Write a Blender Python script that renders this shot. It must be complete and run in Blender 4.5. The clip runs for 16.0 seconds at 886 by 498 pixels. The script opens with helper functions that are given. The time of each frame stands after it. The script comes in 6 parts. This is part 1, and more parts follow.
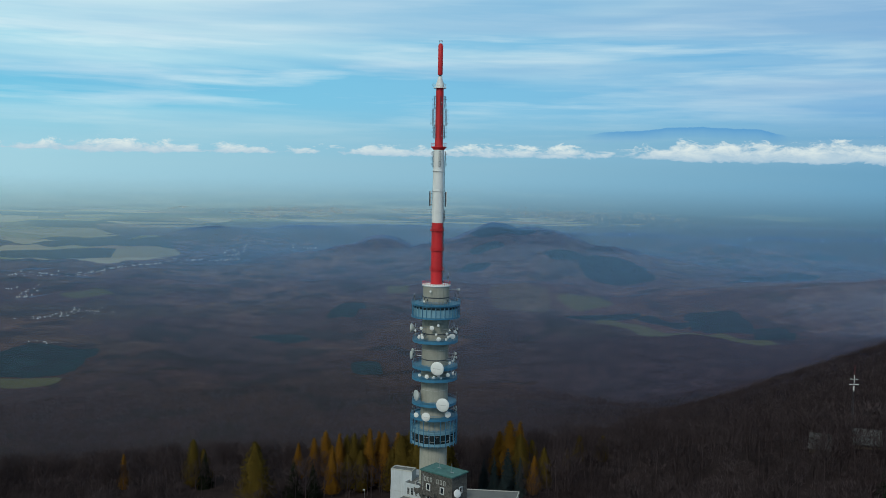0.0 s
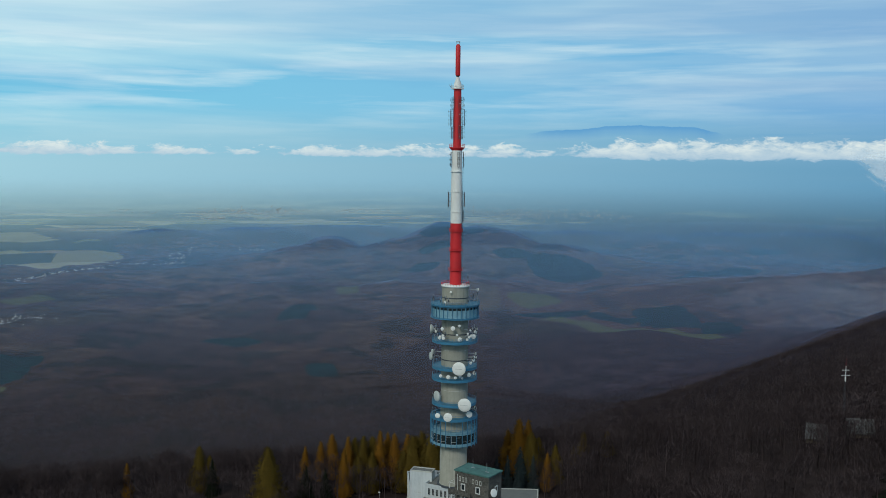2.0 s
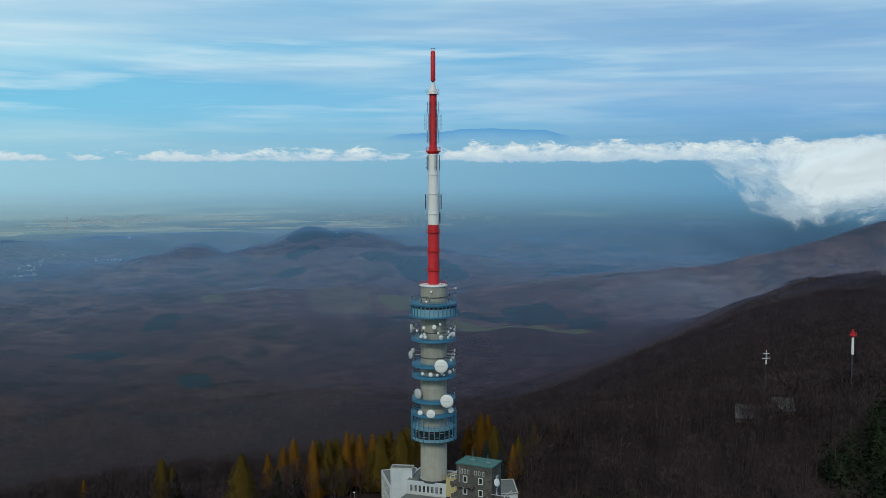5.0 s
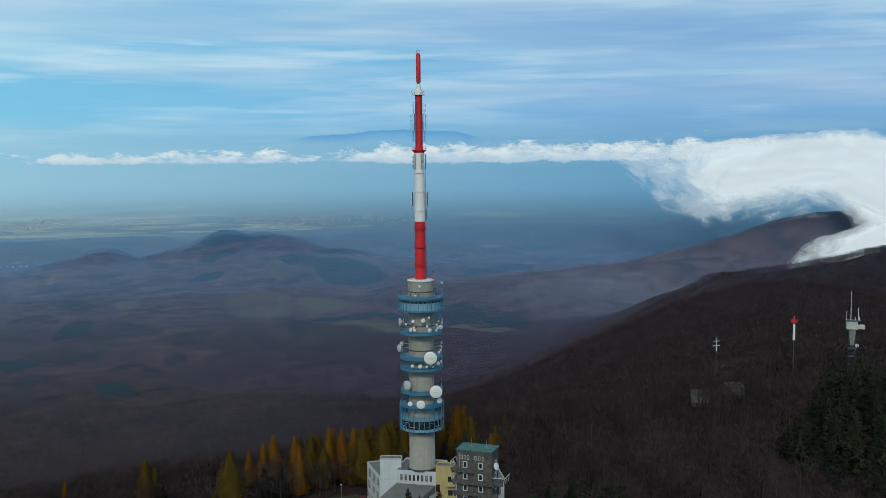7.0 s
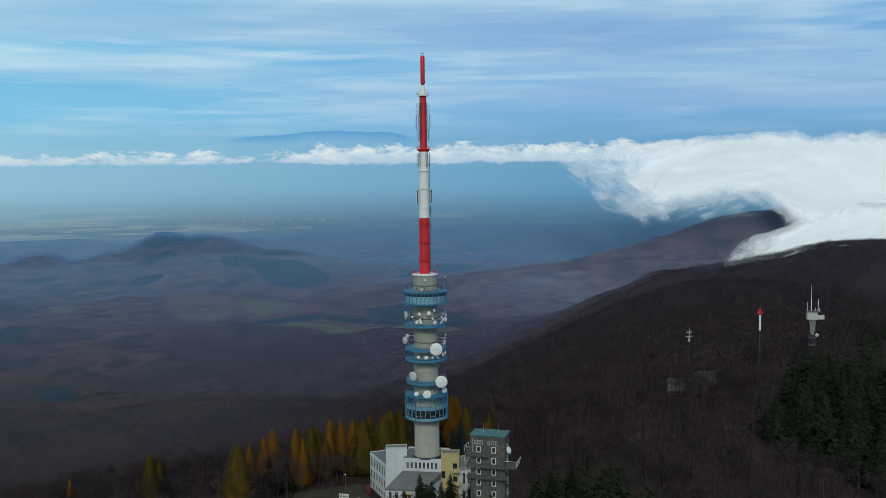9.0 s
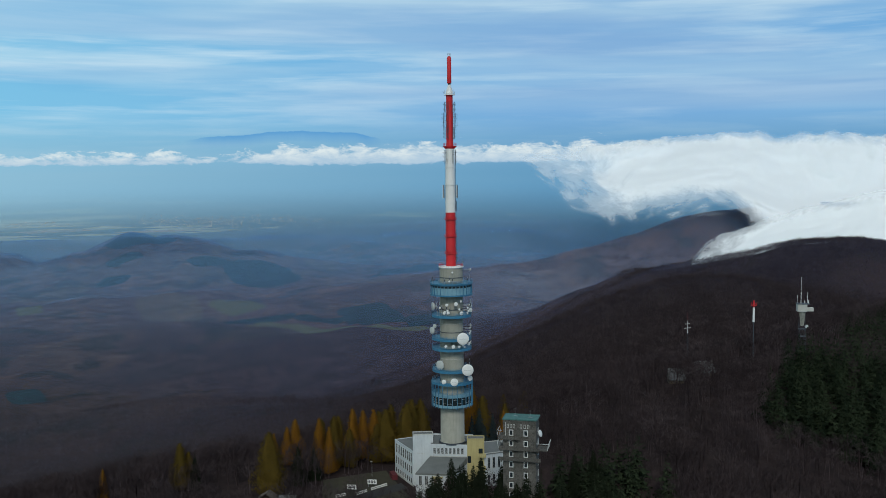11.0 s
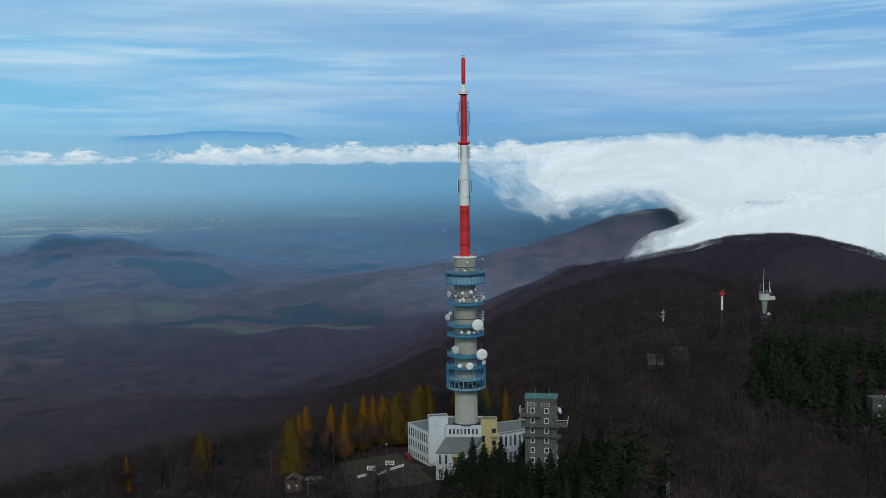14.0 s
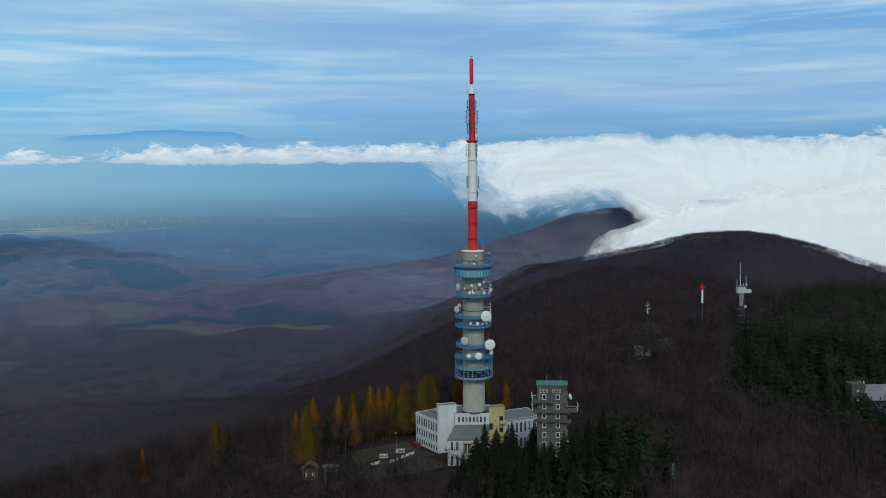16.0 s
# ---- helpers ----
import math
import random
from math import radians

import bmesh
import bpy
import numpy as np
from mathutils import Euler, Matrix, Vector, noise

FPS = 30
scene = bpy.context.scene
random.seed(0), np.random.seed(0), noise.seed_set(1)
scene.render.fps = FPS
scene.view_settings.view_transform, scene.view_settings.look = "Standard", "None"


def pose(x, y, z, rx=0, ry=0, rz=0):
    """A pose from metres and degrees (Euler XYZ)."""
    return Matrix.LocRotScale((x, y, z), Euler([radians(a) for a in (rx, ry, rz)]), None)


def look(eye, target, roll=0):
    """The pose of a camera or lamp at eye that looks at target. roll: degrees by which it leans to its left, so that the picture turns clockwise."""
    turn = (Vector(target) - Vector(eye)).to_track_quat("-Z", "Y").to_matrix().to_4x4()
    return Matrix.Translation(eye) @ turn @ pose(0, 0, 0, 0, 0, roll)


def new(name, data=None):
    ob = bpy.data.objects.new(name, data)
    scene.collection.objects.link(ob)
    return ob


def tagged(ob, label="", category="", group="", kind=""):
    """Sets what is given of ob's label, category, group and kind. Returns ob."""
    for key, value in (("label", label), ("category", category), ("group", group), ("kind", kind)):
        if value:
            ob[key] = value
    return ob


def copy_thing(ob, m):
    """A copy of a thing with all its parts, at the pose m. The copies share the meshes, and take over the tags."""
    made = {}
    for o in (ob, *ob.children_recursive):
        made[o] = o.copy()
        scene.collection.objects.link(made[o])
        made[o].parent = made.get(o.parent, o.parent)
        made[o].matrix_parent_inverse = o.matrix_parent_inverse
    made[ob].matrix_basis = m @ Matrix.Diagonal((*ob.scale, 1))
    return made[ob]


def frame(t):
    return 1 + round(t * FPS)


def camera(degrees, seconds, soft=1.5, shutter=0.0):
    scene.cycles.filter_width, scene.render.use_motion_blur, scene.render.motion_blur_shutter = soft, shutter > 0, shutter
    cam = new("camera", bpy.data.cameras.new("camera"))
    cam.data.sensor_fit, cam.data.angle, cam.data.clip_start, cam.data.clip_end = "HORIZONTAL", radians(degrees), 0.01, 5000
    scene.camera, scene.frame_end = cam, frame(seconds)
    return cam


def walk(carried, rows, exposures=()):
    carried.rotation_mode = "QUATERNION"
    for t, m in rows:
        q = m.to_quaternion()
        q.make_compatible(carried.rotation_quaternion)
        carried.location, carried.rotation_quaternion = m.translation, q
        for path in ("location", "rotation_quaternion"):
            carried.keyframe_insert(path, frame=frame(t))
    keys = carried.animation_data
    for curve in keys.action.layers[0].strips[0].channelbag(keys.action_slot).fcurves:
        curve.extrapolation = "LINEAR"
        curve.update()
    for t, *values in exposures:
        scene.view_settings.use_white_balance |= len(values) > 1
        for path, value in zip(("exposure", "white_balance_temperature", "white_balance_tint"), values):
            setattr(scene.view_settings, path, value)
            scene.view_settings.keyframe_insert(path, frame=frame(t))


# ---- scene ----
cam = camera(51.3, 16.0, soft=0.75)
PATH = [
    (0, (1.065, -349.521, 140.333), (1.072, -347.528, 140.159), 1.1),
    (0.5, (-5.921, -349.587, 140.35), (-5.896, -347.594, 140.177), 1.0),
    (1, (-13.051, -349.69, 140.276), (-13.002, -347.698, 140.103), 0.9),
    (1.5, (-20.24, -349.495, 140.285), (-20.153, -347.504, 140.112), 0.7),
    (2, (-27.892, -349.011, 140.315), (-27.761, -347.023, 140.142), 0.6),
    (2.5, (-35.396, -348.631, 140.404), (-35.216, -346.646, 140.232), 0.4),
    (3, (-43.206, -348.566, 140.357), (-42.971, -346.587, 140.188), 0.3),
    (3.5, (-50.996, -348.997, 140.323), (-50.709, -347.025, 140.155), 0.2),
    (4, (-58.931, -349.951, 140.294), (-58.594, -347.987, 140.127), 0.1),
    (6.5, (-98.442, -355.156, 138.966), (-97.868, -353.247, 138.804), -0.4),
    (7, (-106.328, -356.339, 138.771), (-105.711, -354.444, 138.609), -0.5),
    (7.5, (-113.792, -357.46, 138.611), (-113.139, -355.576, 138.45), -0.5),
    (8, (-121.467, -358.418, 138.336), (-120.781, -356.546, 138.174), -0.6),
    (8.5, (-129.364, -359.468, 138.054), (-128.647, -357.607, 137.892), -0.6),
    (9, (-137.183, -360.524, 137.751), (-136.437, -358.675, 137.59), -0.6),
    (11.5, (-175.128, -364.688, 135.854), (-174.289, -362.879, 135.693), -0.6),
    (12, (-182.815, -365.098, 135.529), (-181.95, -363.302, 135.368), -0.6),
    (12.5, (-190.307, -365.483, 135.193), (-189.418, -363.699, 135.031), -0.6),
    (13, (-197.75, -365.939, 134.922), (-196.839, -364.166, 134.76), -0.6),
    (13.5, (-205.096, -366.17, 134.611), (-204.162, -364.409, 134.449), -0.6),
    (14, (-212.548, -366.295, 134.25), (-211.589, -364.548, 134.088), -0.6),
    (14.5, (-219.922, -366.284, 133.879), (-218.937, -364.551, 133.717), -0.6),
    (15, (-227.423, -366.131, 133.551), (-226.413, -364.412, 133.389), -0.6),
    (15.5, (-235.067, -365.981, 133.26), (-234.036, -364.275, 133.098), -0.6),
    (16, (-242.869, -365.965, 132.98), (-241.821, -364.269, 132.817), -0.6),
]
walk(cam, [(t, look(eye, target, roll)) for t, eye, target, roll in PATH],
     exposures=((0.0, 0.0, 6500, 3), (8.0, 0.0, 6400, 5), (16.0, 0.0, 6300, 6)))

# ---- light and sky ----
C = Vector((-110.0, -358.0, 138.0))        # middle of the flight, from which the plan of the land is laid out


def node_tree(tree):
    tree.nodes.clear()

    def add(kind, **values):
        node = tree.nodes.new(kind)
        for key, value in values.items():
            if key.startswith("i_"):
                node.inputs[int(key[2:])].default_value = value
            else:
                setattr(node, key, value)
        return node

    def link(a, b, out=0, into=0):
        tree.links.new(a.outputs[out], b.inputs[into])
        return b

    def maths(op, a, b=None, c=None, clamp=False):
        node = add("ShaderNodeMath", operation=op, use_clamp=clamp)
        for n, v in enumerate((a, b, c)):
            if v is None:
                continue
            if isinstance(v, (int, float)):
                node.inputs[n].default_value = v
            else:
                tree.links.new(v, node.inputs[n])
        return node.outputs[0]

    def ramp(value, *stops, smooth=False):
        node = add("ShaderNodeValToRGB")
        node.color_ramp.interpolation = "EASE" if smooth else "LINEAR"
        el = node.color_ramp.elements
        while len(el) < len(stops):
            el.new(0.5)
        for e, (p, c) in zip(el, stops):
            e.position, e.color = p, ((c, c, c, 1) if isinstance(c, (int, float)) else (*c, 1))
        tree.links.new(value, node.inputs[0])
        return node.outputs[0]

    def mix(fac, a, b, blend="MIX"):
        node = add("ShaderNodeMix", data_type="RGBA", blend_type=blend)
        for sock, v in ((node.inputs[0], fac), (node.inputs[6], a), (node.inputs[7], b)):
            if isinstance(v, (int, float)):
                sock.default_value = v
            elif isinstance(v, tuple):
                sock.default_value = (*v, 1)
            else:
                tree.links.new(v, sock)
        return node.outputs[2]

    def noisy(vector, scale, detail=4.0, rough=0.55, warp=0.0):
        node = add("ShaderNodeTexNoise")
        node.inputs["Scale"].default_value, node.inputs["Detail"].default_value = scale, detail
        node.inputs["Roughness"].default_value, node.inputs["Distortion"].default_value = rough, warp
        tree.links.new(vector, node.inputs["Vector"])
        return node.outputs[0]

    def vec(x, y, z):
        node = add("ShaderNodeCombineXYZ")
        for n, v in enumerate((x, y, z)):
            if isinstance(v, (int, float)):
                node.inputs[n].default_value = v
            else:
                tree.links.new(v, node.inputs[n])
        return node.outputs[0]

    return add, link, maths, ramp, mix, noisy, vec


SUN_AZ, SUN_EL = radians(205), radians(38)     # compass bearing from +y and height of the sun
world = bpy.data.worlds.new("sky")
scene.world = world
world.use_nodes = True
add, link, maths, ramp, mix, noisy, vec = node_tree(world.node_tree)
wt = world.node_tree
coord = add("ShaderNodeTexCoord").outputs["Generated"]
xyz = add("ShaderNodeSeparateXYZ")
wt.links.new(coord, xyz.inputs[0])
dx, dy, dz = xyz.outputs
az = maths("MULTIPLY", maths("ARCTAN2", dx, dy), 180 / math.pi)     # degrees clockwise from +y
el = maths("MULTIPLY", maths("ARCSINE", dz), 180 / math.pi)
sky = add("ShaderNodeTexSky", sky_type="NISHITA", sun_disc=False, sun_elevation=SUN_EL, sun_rotation=SUN_AZ,
          altitude=1000.0, air_density=1.0, dust_density=1.2, ozone_density=1.5)
# thin blue veil over the clear sky, greener towards the west
west = maths("MULTIPLY_ADD", az, -1 / 55, 0.56, clamp=True)
veil = mix(west, (1.7, 4.0, 7.1), (1.8, 5.8, 8.2))
base = mix(0.88, sky.outputs[0], veil)
# layers of high cloud, drawn out level
layer = vec(maths("MULTIPLY", az, 0.026), maths("MULTIPLY_ADD", az, 0.004, maths("MULTIPLY", el, 0.34)), 2.4)
streak = noisy(layer, 1.5, 6, 0.5, 0.25)
broad = noisy(layer, 0.55, 4, 0.5, 0.2)
cover = maths("ADD", maths("MULTIPLY", streak, 0.7), maths("MULTIPLY", broad, 0.65))
lift = maths("MULTIPLY_ADD", el, 0.011, maths("MULTIPLY", az, -0.0012))
thick = ramp(maths("ADD", cover, lift), (0.63, 0.0), (0.76, 0.45), (0.93, 0.9))
fade = ramp(maths("MULTIPLY", el, 0.05, clamp=True), (0.04, 0.25), (0.25, 0.85), (0.6, 1.0))
pale = mix(maths("MULTIPLY", thick, fade), base, mix(west, (4.9, 6.5, 7.8), (7.6, 9.0, 9.4)))
# thin bright ribs and blue-grey bellies
fine_layer = vec(maths("MULTIPLY", az, 0.07), maths("MULTIPLY", el, 0.8), 9.1)
rib = ramp(noisy(fine_layer, 1.1, 6, 0.54, 0.2), (0.48, 0.0), (0.70, 0.75))
pale = mix(maths("MULTIPLY", rib, fade), pale, mix(west, (5.6, 7.2, 8.4), (8.4, 9.3, 9.6)))
belly = ramp(noisy(layer, 0.75, 5, 0.52, 0.2), (0.48, 0.0), (0.60, 0.8))
pale = mix(maths("MULTIPLY", belly, maths("MULTIPLY", fade, 0.6)), pale, mix(west, (1.35, 3.1, 6.3), (1.5, 4.6, 7.5)))
# heavier cloud overhead, out of the clip's sight
over = ramp(maths("MULTIPLY", el, 1 / 90, clamp=True), (0.2, 0.0), (0.45, 1.0))
pale = mix(maths("MULTIPLY", over, 0.8), pale, (2.1, 2.5, 3.1))
# bright air along and below the horizon
hz = ramp(maths("MULTIPLY_ADD", el, 0.1, 0.5, clamp=True), (0.5, 1.0), (0.62, 0.75), (0.9, 0.0), smooth=True)
near_air = mix(west, (1.25, 3.1, 5.0), (4.0, 6.3, 7.5))
deep = ramp(maths("MULTIPLY", el, -0.1, clamp=True), (0.0, 0.0), (0.25, 0.1), (0.45, 0.45), (0.7, 0.85), (0.9, 1.0))
near_air = mix(deep, near_air, mix(west, (0.75, 1.6, 2.9), (1.2, 2.3, 3.5)))
hazed = mix(maths("MULTIPLY", hz, 0.9), pale, near_air)
# far blue mountain, its foot lost in the haze
rng = noisy(vec(maths("MULTIPLY", az, 0.9), 0.0, 3.0), 1.0, 6, 0.65)
hump = ramp(maths("MULTIPLY_ADD", az, 1 / 12, -8.5 / 12, clamp=True), (0.0, 0.0), (0.14, 0.42), (0.3, 0.55), (0.44, 0.9), (0.6, 1.0), (0.72, 0.84), (0.86, 0.8), (1.0, 0.1))
crest = maths("ADD", maths("MULTIPLY", hump, 0.6), maths("MULTIPLY_ADD", rng, 0.34, 2.0))
under = maths("SUBTRACT", crest, el)
inside = ramp(under, (0.0, 0.0), (0.05, 1.0), (0.3, 0.55), (0.75, 0.0))
inside = maths("MULTIPLY", inside, ramp(hump, (0.05, 0.0), (0.5, 1.0)))
hazed = mix(maths("MULTIPLY", inside, 0.8), hazed, (0.95, 3.1, 6.3))
# row of small heaped clouds low over the plain, growing together towards the east
puff = vec(maths("MULTIPLY", az, 0.42), maths("MULTIPLY", el, 1.0), 1.7)
lump = noisy(puff, 1.7, 9, 0.66, 0.4)
span = noisy(vec(maths("MULTIPLY", az, 0.16), 7.3, 0.0), 1.0, 4, 0.6)
rise = maths("MULTIPLY_ADD", az, 0.004, 0.85)
off = maths("SUBTRACT", el, rise)
under = maths("MULTIPLY", maths("MINIMUM", off, 0.0), -1.9)
above = maths("MULTIPLY", maths("MAXIMUM", off, 0.0), 0.56)
east = ramp(maths("MULTIPLY_ADD", az, 1 / 80, 0.4, clamp=True), (0.4, 0.0), (0.56, 0.12), (0.75, 0.28))
heap = maths("ADD", maths("MULTIPLY", lump, 1.35), maths("MULTIPLY_ADD", span, 0.9, -0.49))
heap = maths("ADD", maths("SUBTRACT", maths("SUBTRACT", heap, under), above), east)
mass = ramp(heap, (0.38, 0.0), (0.50, 0.7), (0.64, 1.0))
tone = mix(ramp(maths("MULTIPLY_ADD", off, 0.8, 0.35, clamp=True), (0.0, 0.0), (0.7, 1.0)), (3.7, 5.2, 6.9), (7.8, 8.3, 8.4))
tone = mix(ramp(lump, (0.38, 0.7), (0.62, 0.0)), tone, (3.9, 5.4, 7.0))
final = mix(maths("MULTIPLY", mass, 0.92), hazed, tone)
back = add("ShaderNodeBackground", i_1=0.1)
wt.links.new(final, back.inputs[0])
link(back, add("ShaderNodeOutputWorld"))

lamp = bpy.data.lights.new("sun", "SUN")
lamp.energy, lamp.angle, lamp.color = 1.5, radians(12), (1.0, 0.95, 0.88)
sun = new("sun", lamp)
sun.matrix_world = look((math.sin(SUN_AZ) * 100, math.cos(SUN_AZ) * 100, math.tan(SUN_EL) * 100), (0, 0, 0))

# ---- materials ----
def surface(name, colour, other=None, rough=0.8, metal=0.0, scale=1.0, fine=8.0, bump=0.3, streaks=0.0, vary=0.25):
    """A painted or raw surface: two tones at two scales, optional rain streaks and a fine relief."""
    mat = bpy.data.materials.new(name)
    mat.use_nodes = True
    add, link, maths, ramp, mix, noisy, vec = node_tree(mat.node_tree)
    lt = mat.node_tree.links
    place = add("ShaderNodeTexCoord").outputs["Object"]
    other = other or tuple(c * (1 - vary) for c in colour)
    wide = noisy(place, scale, 5, 0.6, 0.2)
    grain = noisy(place, scale * fine, 3, 0.6)
    fac = ramp(maths("ADD", maths("MULTIPLY", wide, 0.7), maths("MULTIPLY", grain, 0.35)), (0.38, 0.0), (0.68, 1.0))
    col = mix(fac, colour, other)
    if streaks:
        run = add("ShaderNodeMapping", i_3=(1.6, 1.6, 0.08))
        lt.new(place, run.inputs[0])
        st = ramp(noisy(run.outputs[0], 1.0, 4, 0.6), (0.5, 0.0), (0.72, streaks))
        col = mix(st, col, tuple(c * 0.45 for c in colour))
    info = add("ShaderNodeObjectInfo").outputs["Random"]
    col = mix(maths("MULTIPLY", info, 0.16), col, tuple(c * 0.6 for c in colour))
    bs = add("ShaderNodeBsdfPrincipled")
    bs.inputs["Roughness"].default_value, bs.inputs["Metallic"].default_value = rough, metal
    lt.new(col, bs.inputs["Base Color"])
    if bump:
        b = add("ShaderNodeBump")
        b.inputs["Strength"].default_value, b.inputs["Distance"].default_value = bump, 0.05
        lt.new(grain, b.inputs["Height"])
        lt.new(b.outputs[0], bs.inputs["Normal"])
    link(bs, add("ShaderNodeOutputMaterial"))
    return mat


CONCRETE = surface("concrete", (0.34, 0.335, 0.28), (0.25, 0.245, 0.205), 0.9, scale=0.25, fine=10, streaks=0.5)
PALE_CONCRETE = surface("pale_concrete", (0.5, 0.5, 0.46), rough=0.9, scale=0.3, streaks=0.3)
WHITE_WALL = surface("white_render", (0.54, 0.57, 0.58), (0.44, 0.47, 0.49), 0.85, scale=0.2, streaks=0.3)
YELLOW_WALL = surface("yellow_render", (0.45, 0.38, 0.17), (0.37, 0.31, 0.14), 0.85, scale=0.2, streaks=0.35)
MAST_RED = surface("red_paint", (0.60, 0.012, 0.018), (0.47, 0.010, 0.014), 0.6, scale=0.3, fine=6, bump=0.1, streaks=0.2)
MAST_WHITE = surface("white_paint", (0.76, 0.76, 0.73), (0.68, 0.68, 0.65), 0.5, scale=0.3, fine=6, bump=0.1, streaks=0.1)
BLUE = surface("blue_paint", (0.045, 0.195, 0.32), (0.035, 0.14, 0.24), 0.5, scale=0.4, fine=6, bump=0.1, streaks=0.4)
PALE_BLUE = surface("pale_blue_panel", (0.2, 0.36, 0.44), (0.15, 0.29, 0.37), 0.5, scale=0.4, fine=6, bump=0.1, streaks=0.4)
DARK_STEEL = surface("dark_steel", (0.06, 0.07, 0.085), rough=0.6, metal=0.3, scale=1)
GREY_STEEL = surface("galvanised_steel", (0.42, 0.44, 0.45), rough=0.5, metal=0.6, scale=1)
DISH_WHITE = surface("white_fibreglass", (0.78, 0.78, 0.75), (0.7, 0.7, 0.66), 0.45, scale=0.8, bump=0.05)
DISH_GREY = surface("grey_fibreglass", (0.5, 0.52, 0.5), (0.42, 0.44, 0.42), 0.5, scale=0.8, bump=0.05)
ROOF_GREY = surface("roofing_felt", (0.16, 0.165, 0.155), (0.11, 0.115, 0.11), 0.9, scale=0.15, fine=14)
COPPER = surface("green_copper", (0.07, 0.185, 0.165), (0.028, 0.085, 0.078), 0.65, scale=0.45, fine=6, streaks=0.6)
FRAME_WHITE = surface("white_frame", (0.6, 0.6, 0.58), rough=0.6, bump=0.05)
RED_BOX = surface("red_sheet", (0.11, 0.014, 0.02), rough=0.6)
WOOD = surface("weathered_wood", (0.11, 0.085, 0.065), rough=0.85, scale=0.6)
TIMBER_PALE = surface("pale_weathered_timber", (0.2, 0.19, 0.175), rough=0.85, scale=0.6)
TIN = surface("weathered_tin", (0.14, 0.14, 0.144), (0.085, 0.085, 0.088), 0.85, metal=0.0, scale=0.3)
ROOF_PALE = surface("pale_sheet_roof", (0.24, 0.24, 0.24), (0.13, 0.13, 0.13), 0.6, scale=0.3, streaks=0.4)
BARK = surface("bark", (0.12, 0.1, 0.085), rough=0.95, scale=1.5)
ASPHALT = surface("asphalt", (0.026, 0.025, 0.025), rough=0.9, scale=0.2, fine=20)


def stone_material():
    mat = bpy.data.materials.new("rubble_stone")
    mat.use_nodes = True
    add, link, maths, ramp, mix, noisy, vec = node_tree(mat.node_tree)
    lt = mat.node_tree.links
    place = add("ShaderNodeTexCoord").outputs["Object"]
    cells = add("ShaderNodeTexVoronoi")
    cells.inputs["Scale"].default_value = 1.3
    lt.new(place, cells.inputs["Vector"])
    seam = add("ShaderNodeTexVoronoi", feature="DISTANCE_TO_EDGE")
    seam.inputs["Scale"].default_value = 1.3
    lt.new(place, seam.inputs["Vector"])
    tone = mix(cells.outputs["Color"], (0.05, 0.046, 0.04), (0.115, 0.105, 0.09))
    stain = ramp(noisy(place, 0.16, 5, 0.6), (0.42, 0.0), (0.65, 0.7))
    col = mix(stain, tone, (0.03, 0.03, 0.027))
    col = mix(ramp(seam.outputs[0], (0.0, 0.5), (0.06, 0.0)), col, (0.2, 0.19, 0.17))
    bs = add("ShaderNodeBsdfPrincipled")
    bs.inputs["Roughness"].default_value = 0.92
    lt.new(col, bs.inputs["Base Color"])
    b = add("ShaderNodeBump")
    b.inputs["Strength"].default_value, b.inputs["Distance"].default_value = 0.7, 0.12
    lt.new(ramp(seam.outputs[0], (0.0, 0.0), (0.12, 1.0)), b.inputs["Height"])
    lt.new(b.outputs[0], bs.inputs["Normal"])
    link(bs, add("ShaderNodeOutputMaterial"))
    return mat


STONE = stone_material()


def glass_material():
    mat = bpy.data.materials.new("window_glass")
    mat.use_nodes = True
    bs = mat.node_tree.nodes["Principled BSDF"]
    bs.inputs["Base Color"].default_value = (0.018, 0.026, 0.03, 1)
    bs.inputs["Roughness"].default_value = 0.08
    bs.inputs["IOR"].default_value = 1.5
    return mat


GLASS = glass_material()


